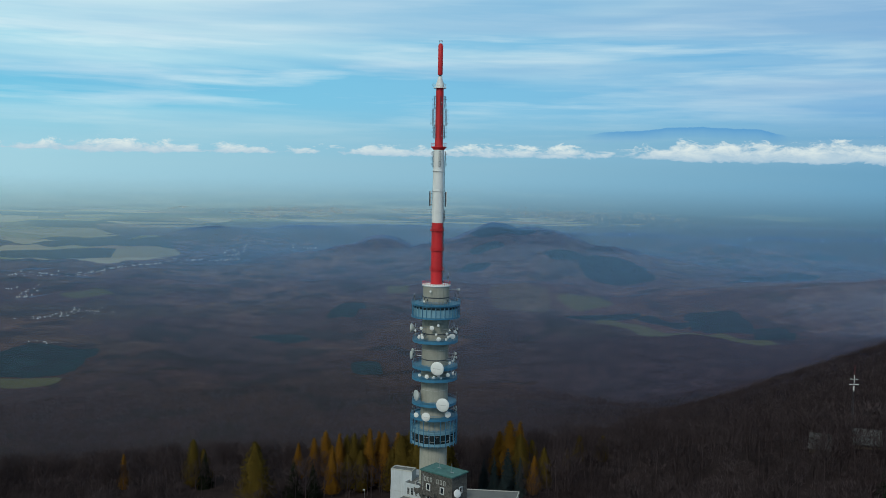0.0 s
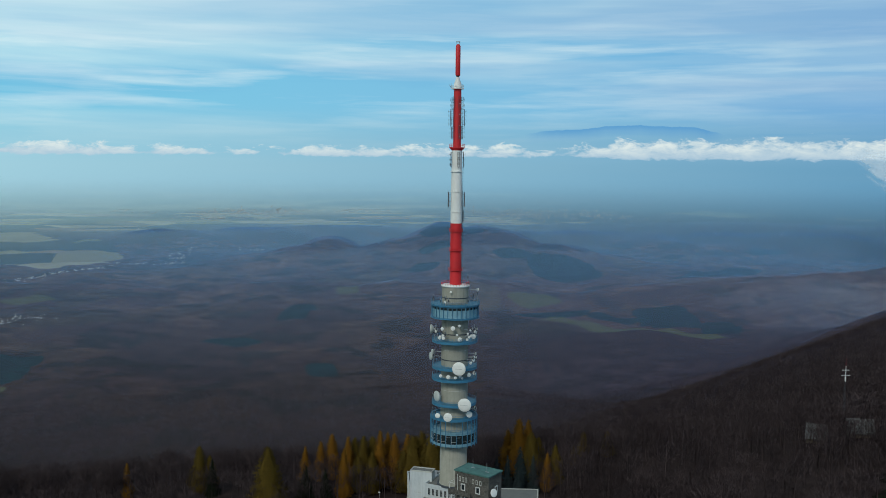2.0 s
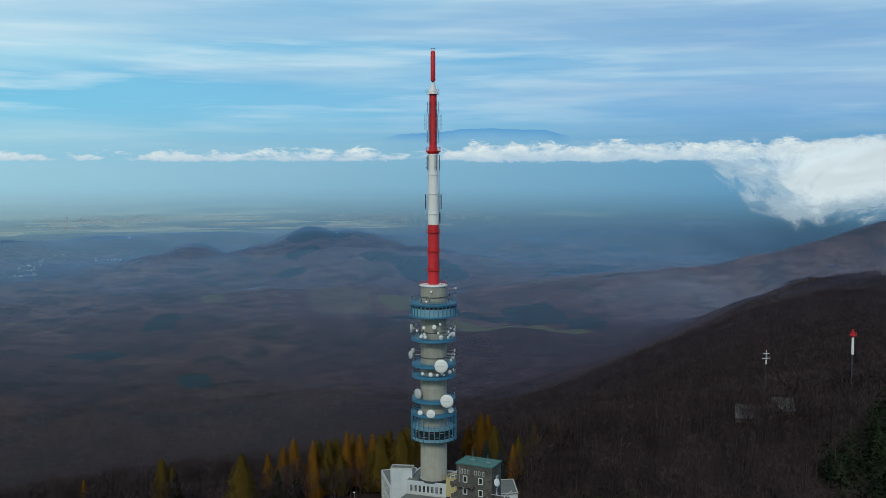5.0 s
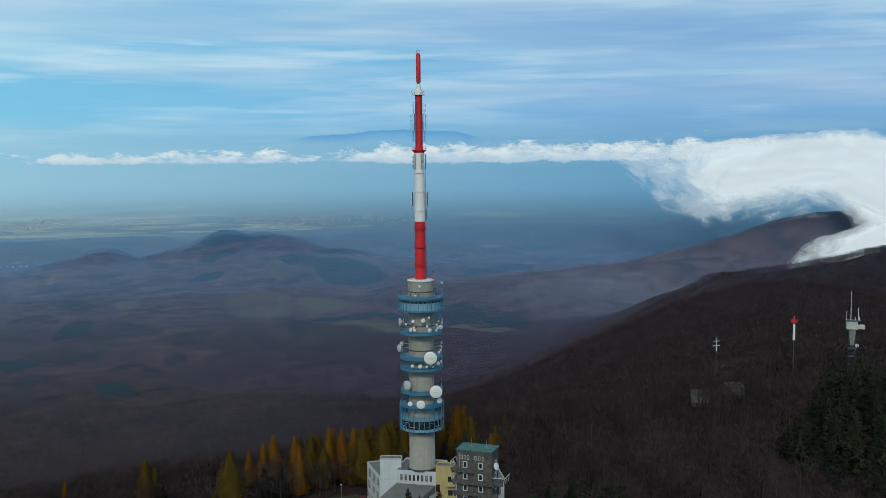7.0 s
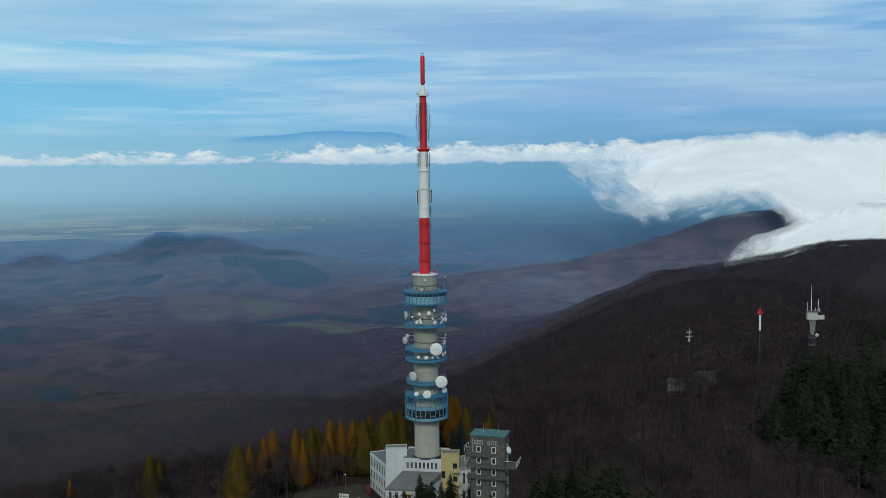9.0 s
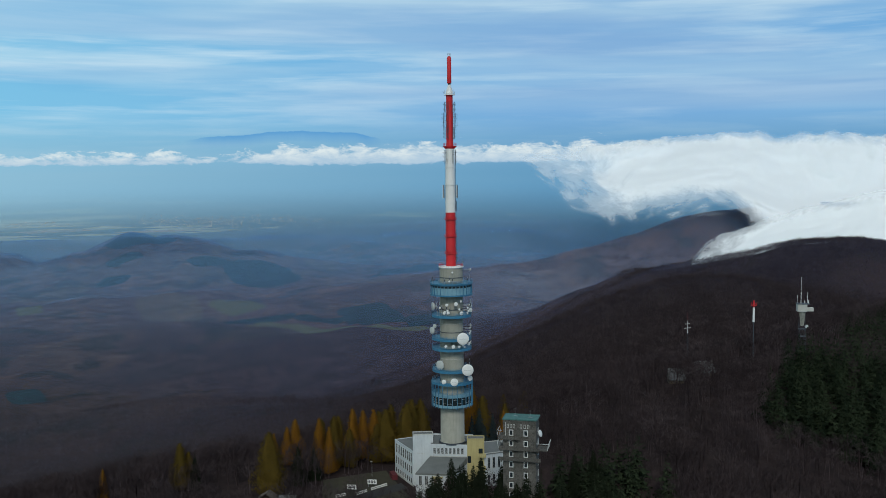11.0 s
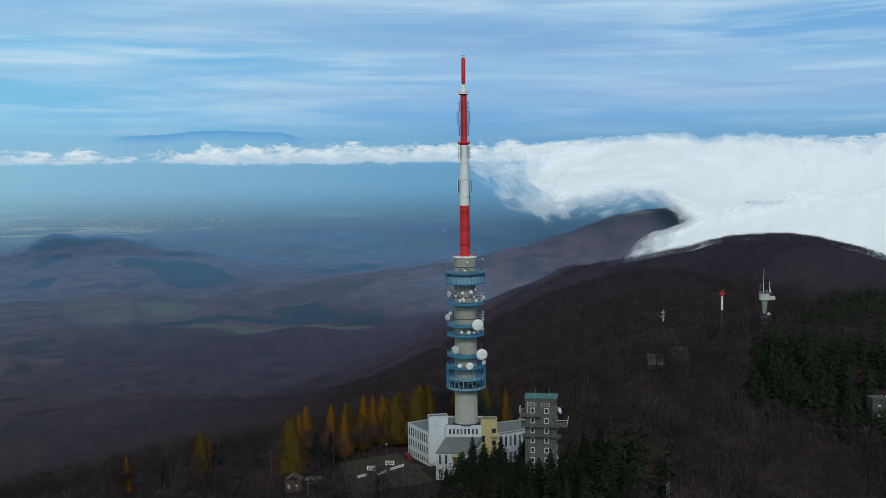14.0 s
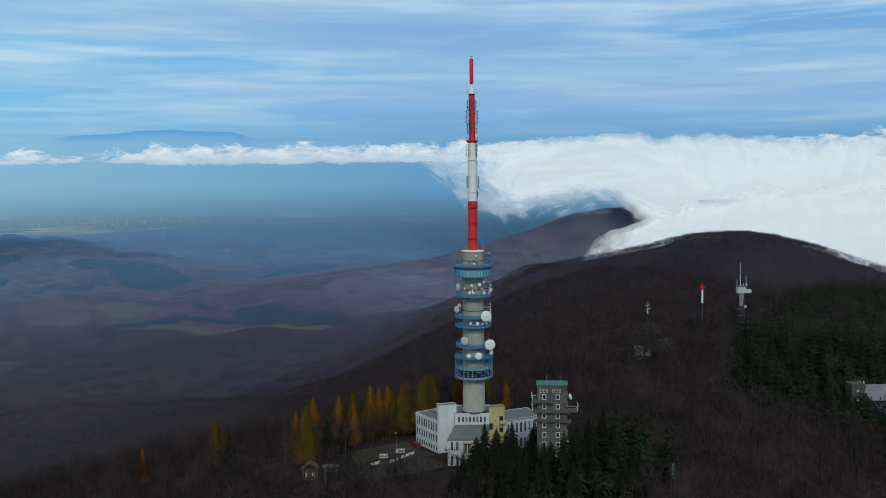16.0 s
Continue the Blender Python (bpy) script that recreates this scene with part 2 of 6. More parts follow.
def foliage(name, a, b, rough=0.75, through_light=0.25, speckle=0.4, puffy=True):
    """Leaves, needles or twigs: tone by the tree it belongs to and by a noise over the crown."""
    mat = bpy.data.materials.new(name)
    mat.use_nodes = True
    add, link, maths, ramp, mix, noisy, vec = node_tree(mat.node_tree)
    lt = mat.node_tree.links
    geo = add("ShaderNodeNewGeometry")
    tone = add("ShaderNodeAttribute", attribute_name="tone").outputs["Fac"]
    spot = noisy(geo.outputs["Position"], 0.45, 7, 0.72)
    fac = maths("ADD", maths("MULTIPLY", tone, 0.9), maths("MULTIPLY_ADD", spot, 0.7, -0.3), clamp=True)
    fac = maths("ADD", fac, maths("MULTIPLY_ADD", geo.outputs["Random Per Island"], speckle, -speckle / 2), clamp=True)
    col = mix(fac, a, b)
    df = add("ShaderNodeBsdfDiffuse", i_1=rough)
    lt.new(col, df.inputs[0])
    tr = add("ShaderNodeBsdfTranslucent")
    lt.new(col, tr.inputs[0])
    if puffy:      # a crown of fine twigs scatters light as one rounded body
        out = add("ShaderNodeAttribute", attribute_name="puff").outputs["Vector"]
        turn = add("ShaderNodeVectorTransform", vector_type="NORMAL", convert_from="OBJECT", convert_to="WORLD")
        lt.new(out, turn.inputs[0])
        both = add("ShaderNodeVectorMath", operation="MULTIPLY_ADD")
        lt.new(geo.outputs["Normal"], both.inputs[0])
        both.inputs[1].default_value = (0.15, 0.15, 0.15)
        lt.new(turn.outputs[0], both.inputs[2])
        unit = add("ShaderNodeVectorMath", operation="NORMALIZE")
        lt.new(both.outputs[0], unit.inputs[0])
        lt.new(unit.outputs[0], df.inputs["Normal"])
    mx = add("ShaderNodeMixShader", i_0=through_light)
    link(df, mx, 0, 1)
    link(tr, mx, 0, 2)
    link(mx, add("ShaderNodeOutputMaterial"))
    return mat


TWIGS = foliage("bare_twigs", (0.043, 0.0325, 0.034), (0.110, 0.0835, 0.087), through_light=0.3, speckle=0.15)
NEEDLES = foliage("dark_needles", (0.015, 0.023, 0.015), (0.042, 0.056, 0.031), through_light=0.1)
# darker copy of the plantation's needles, for the trees near the station
NEAR_NEEDLES = foliage("near_needles", (0.008, 0.0115, 0.008), (0.024, 0.031, 0.018), through_light=0.1)
BLUE_NEEDLES = foliage("blue_needles", (0.022, 0.034, 0.036), (0.05, 0.068, 0.072), through_light=0.1)
GOLD = foliage("golden_needles", (0.12, 0.062, 0.014), (0.36, 0.17, 0.024), through_light=0.3)
OLIVE_GOLD = foliage("olive_gold_needles", (0.05, 0.042, 0.013), (0.18, 0.118, 0.024), through_light=0.3)


def land_material():
    """Forest floor and far woods, fields and clearings, laid out by the plan coordinates of the land in kilometres."""
    mat = bpy.data.materials.new("land")
    mat.use_nodes = True
    add, link, maths, ramp, mix, noisy, vec = node_tree(mat.node_tree)
    lt = mat.node_tree.links
    plan = add("ShaderNodeUVMap", uv_map="plan").outputs[0]
    px = add("ShaderNodeSeparateXYZ")
    lt.new(plan, px.inputs[0])
    u, v = px.outputs[0], px.outputs[1]
    dist = add("ShaderNodeVectorMath", operation="LENGTH")
    lt.new(plan, dist.inputs[0])
    dist = dist.outputs["Value"]
    # compartments of woodland: purple-brown, rust and olive, each with its own grain
    bent = add("ShaderNodeVectorMath", operation="MULTIPLY_ADD")
    lt.new(vec(noisy(plan, 3.0, 4, 0.6), noisy(plan, 2.6, 4, 0.6), 0.0), bent.inputs[0])
    bent.inputs[1].default_value = (0.45, 0.45, 0.0)
    lt.new(plan, bent.inputs[2])
    plots = add("ShaderNodeTexVoronoi")
    plots.inputs["Scale"].default_value = 2.3
    lt.new(bent.outputs[0], plots.inputs["Vector"])
    plot = add("ShaderNodeSeparateColor")
    lt.new(plots.outputs["Color"], plot.inputs[0])
    wood = ramp(plot.outputs[0], (0.0, (0.034, 0.029, 0.034)), (0.3, (0.070, 0.052, 0.050)), (0.55, (0.046, 0.040, 0.044)), (0.75, (0.085, 0.066, 0.045)), (1.0, (0.052, 0.056, 0.036)))
    broad = mix(ramp(noisy(plan, 1.3, 5, 0.62), (0.38, 0.0), (0.62, 1.0)), (0.036, 0.032, 0.037), (0.088, 0.064, 0.056))
    wood = mix(0.45, broad, wood)
    rust = ramp(noisy(plan, 2.4, 6, 0.66), (0.50, 0.0), (0.64, 0.42))
    wood = mix(rust, wood, (0.145, 0.095, 0.066))
    sombre = ramp(noisy(plan, 4.4, 6, 0.66), (0.53, 0.0), (0.57, 0.85))
    wood = mix(sombre, wood, (0.026, 0.032, 0.032))
    # haze put into the colour: woods dark near by, paler and bluer farther off
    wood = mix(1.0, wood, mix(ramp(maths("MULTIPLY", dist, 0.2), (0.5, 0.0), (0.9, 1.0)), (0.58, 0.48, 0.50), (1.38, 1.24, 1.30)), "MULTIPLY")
    crowns = ramp(noisy(plan, 70, 5, 0.7), (0.36, 0.5), (0.64, 1.6))
    crowns = mix(1.0, crowns, ramp(noisy(plan, 15, 5, 0.65), (0.36, 0.68), (0.64, 1.34)), "MULTIPLY")
    wood = mix(1.0, wood, crowns, "MULTIPLY")
    ragged = maths("MULTIPLY_ADD", noisy(plan, 7.0, 6, 0.65), 2.2, -1.1)

    def patches(spots, power=4):
        """Blunt oblong patches: middle, half length, half width in kilometres and bearing of each."""
        whole = None
        for cu, cv, long, wide, bearing in spots:
            c, s_ = math.cos(radians(bearing)), math.sin(radians(bearing))
            du, dv = maths("SUBTRACT", u, cu), maths("SUBTRACT", v, cv)
            a = maths("DIVIDE", maths("ADD", maths("MULTIPLY", du, s_), maths("MULTIPLY", dv, c)), long)
            b = maths("DIVIDE", maths("SUBTRACT", maths("MULTIPLY", du, c), maths("MULTIPLY", dv, s_)), wide)
            q = maths("ADD", maths("ADD", maths("POWER", maths("ABSOLUTE", a), power), maths("POWER", maths("ABSOLUTE", b), power)), ragged)
            whole = q if whole is None else maths("MINIMUM", whole, q)
        return ramp(whole, (0.92, 1.0), (1.0, 0.0))

    # stands of pine in the valley
    pines = patches(((1.11, 3.25, 0.26, 0.10, 6), (1.18, 2.91, 0.25, 0.06, 18), (1.06, 4.84, 0.33, 0.17, 179), (0.82, 5.12, 0.12, 0.06, 62), (1.89, 4.79, 0.41, 0.13, 42), (2.68, 6.0, 0.23, 0.07, 51),
                     (0.73, 3.51, 0.15, 0.07, 102), (0.94, 3.36, 0.11, 0.05, 148), (0.40, 5.21, 0.10, 0.05, 77), (0.51, 5.51, 0.20, 0.12, 64), (0.32, 4.92, 0.09, 0.07, 21), (-1.0, 2.56, 0.18, 0.13, 173),
                     (-0.24, 3.51, 0.18, 0.06, 3), (4.16, 8.32, 0.40, 0.09, 27), (-0.41, 3.04, 0.12, 0.06, 136), (-0.08, 2.47, 0.08, 0.04, 171)))
    wood = mix(maths("MULTIPLY", pines, 0.95), wood, mix(1.0, (0.005, 0.030, 0.036), crowns, "MULTIPLY"))
    # purple-brown knob, darkened further in place of a haze step behind it
    knob = patches(((0.79, 2.50, 0.75, 0.36, 100), (0.35, 2.62, 0.4, 0.2, 95)), 2)
    wood = mix(maths("MULTIPLY", knob, 0.75), wood, mix(1.0, (0.034, 0.026, 0.030), crowns, "MULTIPLY"))
    # pasture and clearings
    glade = patches(((0.89, 3.07, 0.42, 0.07, 153), (0.72, 3.83, 0.13, 0.09, 164), (-1.35, 3.83, 0.10, 0.06, 36), (-0.94, 2.33, 0.08, 0.04, 81), (-0.07, 4.14, 0.12, 0.05, 176)))
    wood = mix(maths("MULTIPLY", glade, 0.7), wood, mix(noisy(plan, 30, 4, 0.6), (0.06, 0.075, 0.032), (0.15, 0.16, 0.07)))
    felled = patches(((0.46, 3.9, 0.22, 0.13, 4), (1.5, 4.1, 0.2, 0.1, 70), (0.15, 4.4, 0.16, 0.1, 30)))
    wood = mix(maths("MULTIPLY", felled, 0.45), wood, mix(noisy(plan, 30, 4, 0.6), (0.085, 0.078, 0.05), (0.15, 0.125, 0.08)))
    # open fields of the plain, most of them towards the north-west, sunlight painted into their pale tones
    cell = add("ShaderNodeTexVoronoi")
    cell.inputs["Scale"].default_value = 2.8
    squash = add("ShaderNodeMapping", i_2=(0, 0, radians(25)), i_3=(0.5, 1.0, 1))
    lt.new(plan, squash.inputs[0])
    lt.new(squash.outputs[0], cell.inputs["Vector"])
    pick = add("ShaderNodeSeparateColor")
    lt.new(cell.outputs["Color"], pick.inputs[0])
    field = ramp(pick.outputs[0], (0.0, (0.26, 0.28, 0.12)), (0.25, (0.7, 0.6, 0.38)), (0.45, (0.45, 0.42, 0.22)), (0.62, (0.74, 0.66, 0.44)), (0.8, (0.34, 0.36, 0.16)), (1.0, (0.58, 0.38, 0.25)))
    field = mix(ramp(noisy(plan, 6, 5, 0.6), (0.4, 0.0), (0.7, 0.3)), field, (0.2, 0.22, 0.1))
    copse = ramp(pick.outputs[1], (0.70, 0.0), (0.71, 1.0))
    field = mix(maths("MULTIPLY", copse, 0.85), field, (0.035, 0.05, 0.04))
    spread = patches(((-2.4, 5.69, 0.5, 0.2, 156), (-1.96, 5.96, 0.75, 0.36, 158), (-2.79, 7.08, 0.9, 0.4, 152), (-2.46, 8.87, 0.8, 0.38, 143)))
    open_land = maths("ADD", noisy(plan, 0.28, 5, 0.6, 0.4), maths("MULTIPLY_ADD", u, -0.03, 0.0))
    far = ramp(maths("MULTIPLY", dist, 0.05), (0.4, 0.0), (0.46, 1.0))
    open_land = maths("MULTIPLY", ramp(open_land, (0.47, 0.0), (0.485, 1.0)), far)
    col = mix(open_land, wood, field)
    # nearer fields toned down: less sunlight put into their colour
    col = mix(spread, col, mix(1.0, field, (0.62, 0.6, 0.6), "MULTIPLY"))
    # leaf litter close by, its dark tone thinning out with distance
    near = ramp(maths("MULTIPLY", dist, 0.4), (0.0, 1.0), (0.55, 0.95), (0.95, 0.25), (1.0, 0.2))
    litter = mix(ramp(noisy(plan, 150, 6, 0.7), (0.35, 0.0), (0.65, 1.0)), (0.026, 0.0195, 0.0195), (0.047, 0.035, 0.034))
    col = mix(near, col, litter)
    bs = add("ShaderNodeBsdfPrincipled")
    bs.inputs["Roughness"].default_value, bs.inputs["Specular IOR Level"].default_value = 1.0, 0.0
    lt.new(col, bs.inputs["Base Color"])
    b = add("ShaderNodeBump")
    b.inputs["Distance"].default_value = 9.0
    lt.new(ramp(maths("MULTIPLY", dist, 0.1), (0.15, 0.25), (0.3, 0.35), (0.6, 0.0)), b.inputs["Strength"])
    lt.new(noisy(plan, 40, 6, 0.75), b.inputs["Height"])
    level = add("ShaderNodeMix", data_type="VECTOR")
    lt.new(ramp(maths("MULTIPLY", dist, 0.1), (0.5, 0.0), (0.75, 1.0)), level.inputs[0])
    lt.new(b.outputs[0], level.inputs[4])
    level.inputs[5].default_value = (0.0, 0.0, 1.0)
    lt.new(level.outputs[1], bs.inputs["Normal"])
    # haze by distance: the farthest land turns see-through to the sky's bright air
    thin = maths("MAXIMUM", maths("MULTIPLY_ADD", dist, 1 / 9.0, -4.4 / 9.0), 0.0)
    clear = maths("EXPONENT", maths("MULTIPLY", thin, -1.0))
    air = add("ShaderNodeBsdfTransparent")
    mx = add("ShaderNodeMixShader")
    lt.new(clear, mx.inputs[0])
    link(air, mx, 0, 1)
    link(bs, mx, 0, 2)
    link(mx, add("ShaderNodeOutputMaterial"))
    return mat


def haze_material():
    """Distance haze painted on a sheet: clear near by, thicker farther off, with a bank of mist below the eastern
    ridge.
    """
    mat = bpy.data.materials.new("distance_haze")
    mat.use_nodes = True
    add, link, maths, ramp, mix, noisy, vec = node_tree(mat.node_tree)
    lt = mat.node_tree.links
    plan = add("ShaderNodeUVMap", uv_map="plan").outputs[0]
    length = add("ShaderNodeVectorMath", operation="LENGTH")
    lt.new(plan, length.inputs[0])
    d = length.outputs["Value"]
    px = add("ShaderNodeSeparateXYZ")
    lt.new(plan, px.inputs[0])
    u, v = px.outputs[0], px.outputs[1]
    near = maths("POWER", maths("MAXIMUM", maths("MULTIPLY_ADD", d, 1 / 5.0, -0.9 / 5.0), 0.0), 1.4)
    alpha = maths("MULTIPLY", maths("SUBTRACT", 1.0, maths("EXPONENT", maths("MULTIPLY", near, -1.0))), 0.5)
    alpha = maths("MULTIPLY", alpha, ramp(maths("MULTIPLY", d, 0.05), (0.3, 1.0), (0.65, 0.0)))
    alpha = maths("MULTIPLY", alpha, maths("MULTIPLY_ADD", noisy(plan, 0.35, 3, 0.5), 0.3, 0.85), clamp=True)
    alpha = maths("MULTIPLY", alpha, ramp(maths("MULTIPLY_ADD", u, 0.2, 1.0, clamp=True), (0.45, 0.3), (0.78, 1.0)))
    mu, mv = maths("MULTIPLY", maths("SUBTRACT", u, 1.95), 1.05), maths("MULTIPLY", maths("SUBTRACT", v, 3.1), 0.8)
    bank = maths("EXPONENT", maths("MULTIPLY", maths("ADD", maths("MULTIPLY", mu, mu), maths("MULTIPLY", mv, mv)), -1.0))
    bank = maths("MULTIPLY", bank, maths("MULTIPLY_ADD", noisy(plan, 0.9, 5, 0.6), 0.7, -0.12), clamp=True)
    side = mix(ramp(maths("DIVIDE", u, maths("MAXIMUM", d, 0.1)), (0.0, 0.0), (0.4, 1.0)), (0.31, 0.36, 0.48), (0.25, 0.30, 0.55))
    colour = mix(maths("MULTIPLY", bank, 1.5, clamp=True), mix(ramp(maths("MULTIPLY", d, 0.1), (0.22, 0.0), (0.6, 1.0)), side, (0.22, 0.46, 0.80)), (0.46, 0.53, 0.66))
    df = add("ShaderNodeBsdfDiffuse")
    lt.new(colour, df.inputs[0])
    lt.new(vec(0.0, 0.0, 1.0), df.inputs["Normal"])
    tp = add("ShaderNodeBsdfTransparent")
    mx = add("ShaderNodeMixShader")
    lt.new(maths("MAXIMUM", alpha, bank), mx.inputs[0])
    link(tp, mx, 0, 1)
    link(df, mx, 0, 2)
    link(mx, add("ShaderNodeOutputMaterial"))
    return mat


LAND, HAZE = land_material(), haze_material()

# ---- the lie of the land ----
RIDGE = np.array([(-1500, -420, -330), (-900, -180, -190), (-450, -20, -78), (-200, 20, -16), (-100, 20, -5), (0, 5, -1), (150, 30, 10),
                  (300, 70, 15), (430, 240, -30), (640, 540, -34), (730, 680, -24), (800, 730, -40), (930, 800, -46), (1130, 880, 0), (1270, 900, -1), (1380, 890, -24), (1500, 880, -78), (1900, 950, -170),
                  (3200, 1500, -240)], float)
SPUR = np.array([(1140, 880, 2), (1100, 1250, -68), (1380, 1850, -200), (1465, 2100, -274), (1540, 2600, -374)], float)
EAST = np.array([(300, 70, 15), (450, 140, 13), (650, 225, 5), (850, 270, -22), (1300, 330, -120)], float)
BASE = -412.0


def eye_point(eye, azimuth, elevation, far):
    a = radians(azimuth)
    return eye[0] + far * math.sin(a), eye[1] + far * math.cos(a), eye[2] + far * math.tan(radians(elevation))


EARLY, LATE = (1, -350, 140), (-243, -366, 133)
HILLS = []                                     # x, y, height above the base, half width across and along, bearing


def hill(eye, azimuth, elevation, far, across, along, bearing=None):
    x, y, z = eye_point(eye, azimuth, elevation, far)
    HILLS.append((x, y, z - BASE, across, along, radians(azimuth if bearing is None else bearing)))


hill(LATE, 19.6, -9.9, 2750, 330, 260)       # dark wooded knob in the valley
hill(LATE, 24.0, -10.5, 2650, 300, 240)
hill(LATE, 14.0, -11.2, 2850, 300, 260)
hill(EARLY, 4.3, -6.95, 4136, 230, 200)         # low hill with clearings
hill(EARLY, 7.6, -7.35, 4200, 260, 220)
hill(EARLY, 3.9, -3.12, 5600, 230, 330)        # the blue peak
hill(EARLY, 6.0, -3.4, 5650, 300, 420)
hill(EARLY, 8.8, -4.5, 5600, 420, 400)
hill(EARLY, 12.0, -5.3, 5400, 500, 400)
hill(EARLY, 1.4, -4.2, 5500, 330, 330)
hill(EARLY, -3.1, -4.2, 5600, 190, 260)
hill(EARLY, -4.8, -4.75, 5500, 260, 260)
hill(EARLY, -12.0, -3.75, 7000, 420, 500)      # long dark rise before the plain
hill(EARLY, -7.5, -3.65, 7200, 420, 500)
hill(EARLY, -2.5, -3.55, 7600, 520, 600)
hill(LATE, 11.5, -3.75, 7000, 420, 380)       # low blue rises between the peak and the plain
hill(LATE, 15.5, -3.55, 7300, 520, 400)
hill(LATE, 19.5, -3.95, 6700, 450, 350)
hill(LATE, 23.5, -3.5, 7400, 520, 380)
hill(LATE, 28.0, -3.3, 7600, 420, 380)
hill(LATE, 31.5, -3.05, 9500, 700, 900)        # blue rises farther off
hill(LATE, 26.0, -3.0, 9000, 900, 900)


# wooded ridge that climbs into the cloud
CLOUD_RIDGE = np.array([eye_point(LATE, a, e, f) for a, e, f in ((27, -5.9, 4100), (31, -5.1, 4350), (33.8, -4.6, 4400), (36.5, -3.7, 4450), (39, -2.95, 4550), (41.5, -2.25, 4600),
                                                                 (44.5, -1.75, 4650), (48, -1.6, 4700), (58, -1.8, 4800), (70, -2.5, 4900))], float)


def smooth_noise(x, y, scale, seed):
    """Sum of turned sine waves: gentle uneven ground, quick for arrays."""
    rng = np.random.RandomState(seed)
    total = np.zeros_like(x)
    for n in range(7):
        a, k, p = rng.uniform(0, 2 * np.pi), rng.uniform(0.6, 1.9) / scale, rng.uniform(0, 2 * np.pi)
        total += np.sin((x * np.cos(a) + y * np.sin(a)) * k * 2 * np.pi + p + 1.3 * np.sin((x * np.sin(a) - y * np.cos(a)) * k * 3.1 + n))
    return total / 7


def ridge_line(line, x, y):
    """Height of the nearest stretch of a ridge line, and the distance from it."""
    weight, level, nearest = np.zeros_like(x), np.zeros_like(x), np.full(x.shape, 1e9)
    for (ax, ay, azz), (bx, by, bz) in zip(line[:-1], line[1:]):
        ex, ey = bx - ax, by - ay
        s = np.clip(((x - ax) * ex + (y - ay) * ey) / (ex * ex + ey * ey), 0, 1)
        d = np.hypot(x - ax - s * ex, y - ay - s * ey)
        w = 1.0 / (d + 25.0) ** 4
        weight, level = weight + w, level + w * (azz + s * (bz - azz))
        nearest = np.minimum(nearest, d)
    return level / weight, nearest


def land_height(x, y):
    x, y = np.asarray(x, float), np.asarray(y, float)
    level, nearest = ridge_line(RIDGE, x, y)
    d = np.maximum(nearest - 25.0, 0.0)
    north = np.clip((y - 60.0 - np.clip(x - 250.0, 0, 900) * 0.9) / 80.0, 0, 1)
    z = BASE + (level - BASE) * np.exp(-(d / (900.0 - 330.0 * north)) ** 1.6)
    spur, off = ridge_line(SPUR, x, y)
    z = np.maximum(z, BASE + (spur - BASE) * np.exp(-(off / 450.0) ** 1.5))
    third, off = ridge_line(EAST, x, y)
    z = np.maximum(z, BASE + (third - BASE) * np.exp(-(np.maximum(off - 15, 0) / 560.0) ** 1.5))
    second, off = ridge_line(CLOUD_RIDGE, x, y)
    z = np.maximum(z, BASE + (second - BASE) * np.exp(-(off / 520.0) ** 1.4))
    z -= 13.0 * np.exp(-(((x - 222) / 55) ** 2 + ((y + 72) / 45) ** 2))
    rise = np.zeros_like(x)
    for hx, hy, h, across, along, bearing in HILLS:
        r, u = (x - hx) * np.sin(bearing) + (y - hy) * np.cos(bearing), (x - hx) * np.cos(bearing) - (y - hy) * np.sin(bearing)
        rise = np.maximum(rise, h * np.exp(-0.5 * ((r / along) ** 2 + (u / across) ** 2))) + 0.0
    z = np.maximum(z, BASE + rise) + np.minimum(z - BASE, rise) * 0.25
    wild = np.clip((nearest - 60) / 500, 0, 1)
    far = np.hypot(x - C.x, y - C.y)
    calm = 1 - np.clip((far - 6500) / 2500, 0, 1)
    wild = wild * calm
    rough = wild * (1 + 0.7 * np.clip((far - 1900) / 900, 0, 1))
    z += smooth_noise(x, y, 900, 3) * 20 * rough + smooth_noise(x, y, 260, 5) * 6 * rough - np.abs(smooth_noise(x, y, 520, 11)) * 26 * (rough - wild)
    return z


def drawn_in(x, y, z):
    """The far land, drawn in towards the flight in the line of sight, so that the horizon stays within five kilometres."""
    dx, dy = x - C.x, y - C.y
    far = np.hypot(dx, dy)
    near = np.where(far < 3400, far, 3400 + 1420 * (1 - np.exp(-np.maximum(far - 3400, 0) / 1420)))
    k = near / np.maximum(far, 1e-6)
    return C.x + dx * k, C.y + dy * k, C.z + (z - C.z) * k


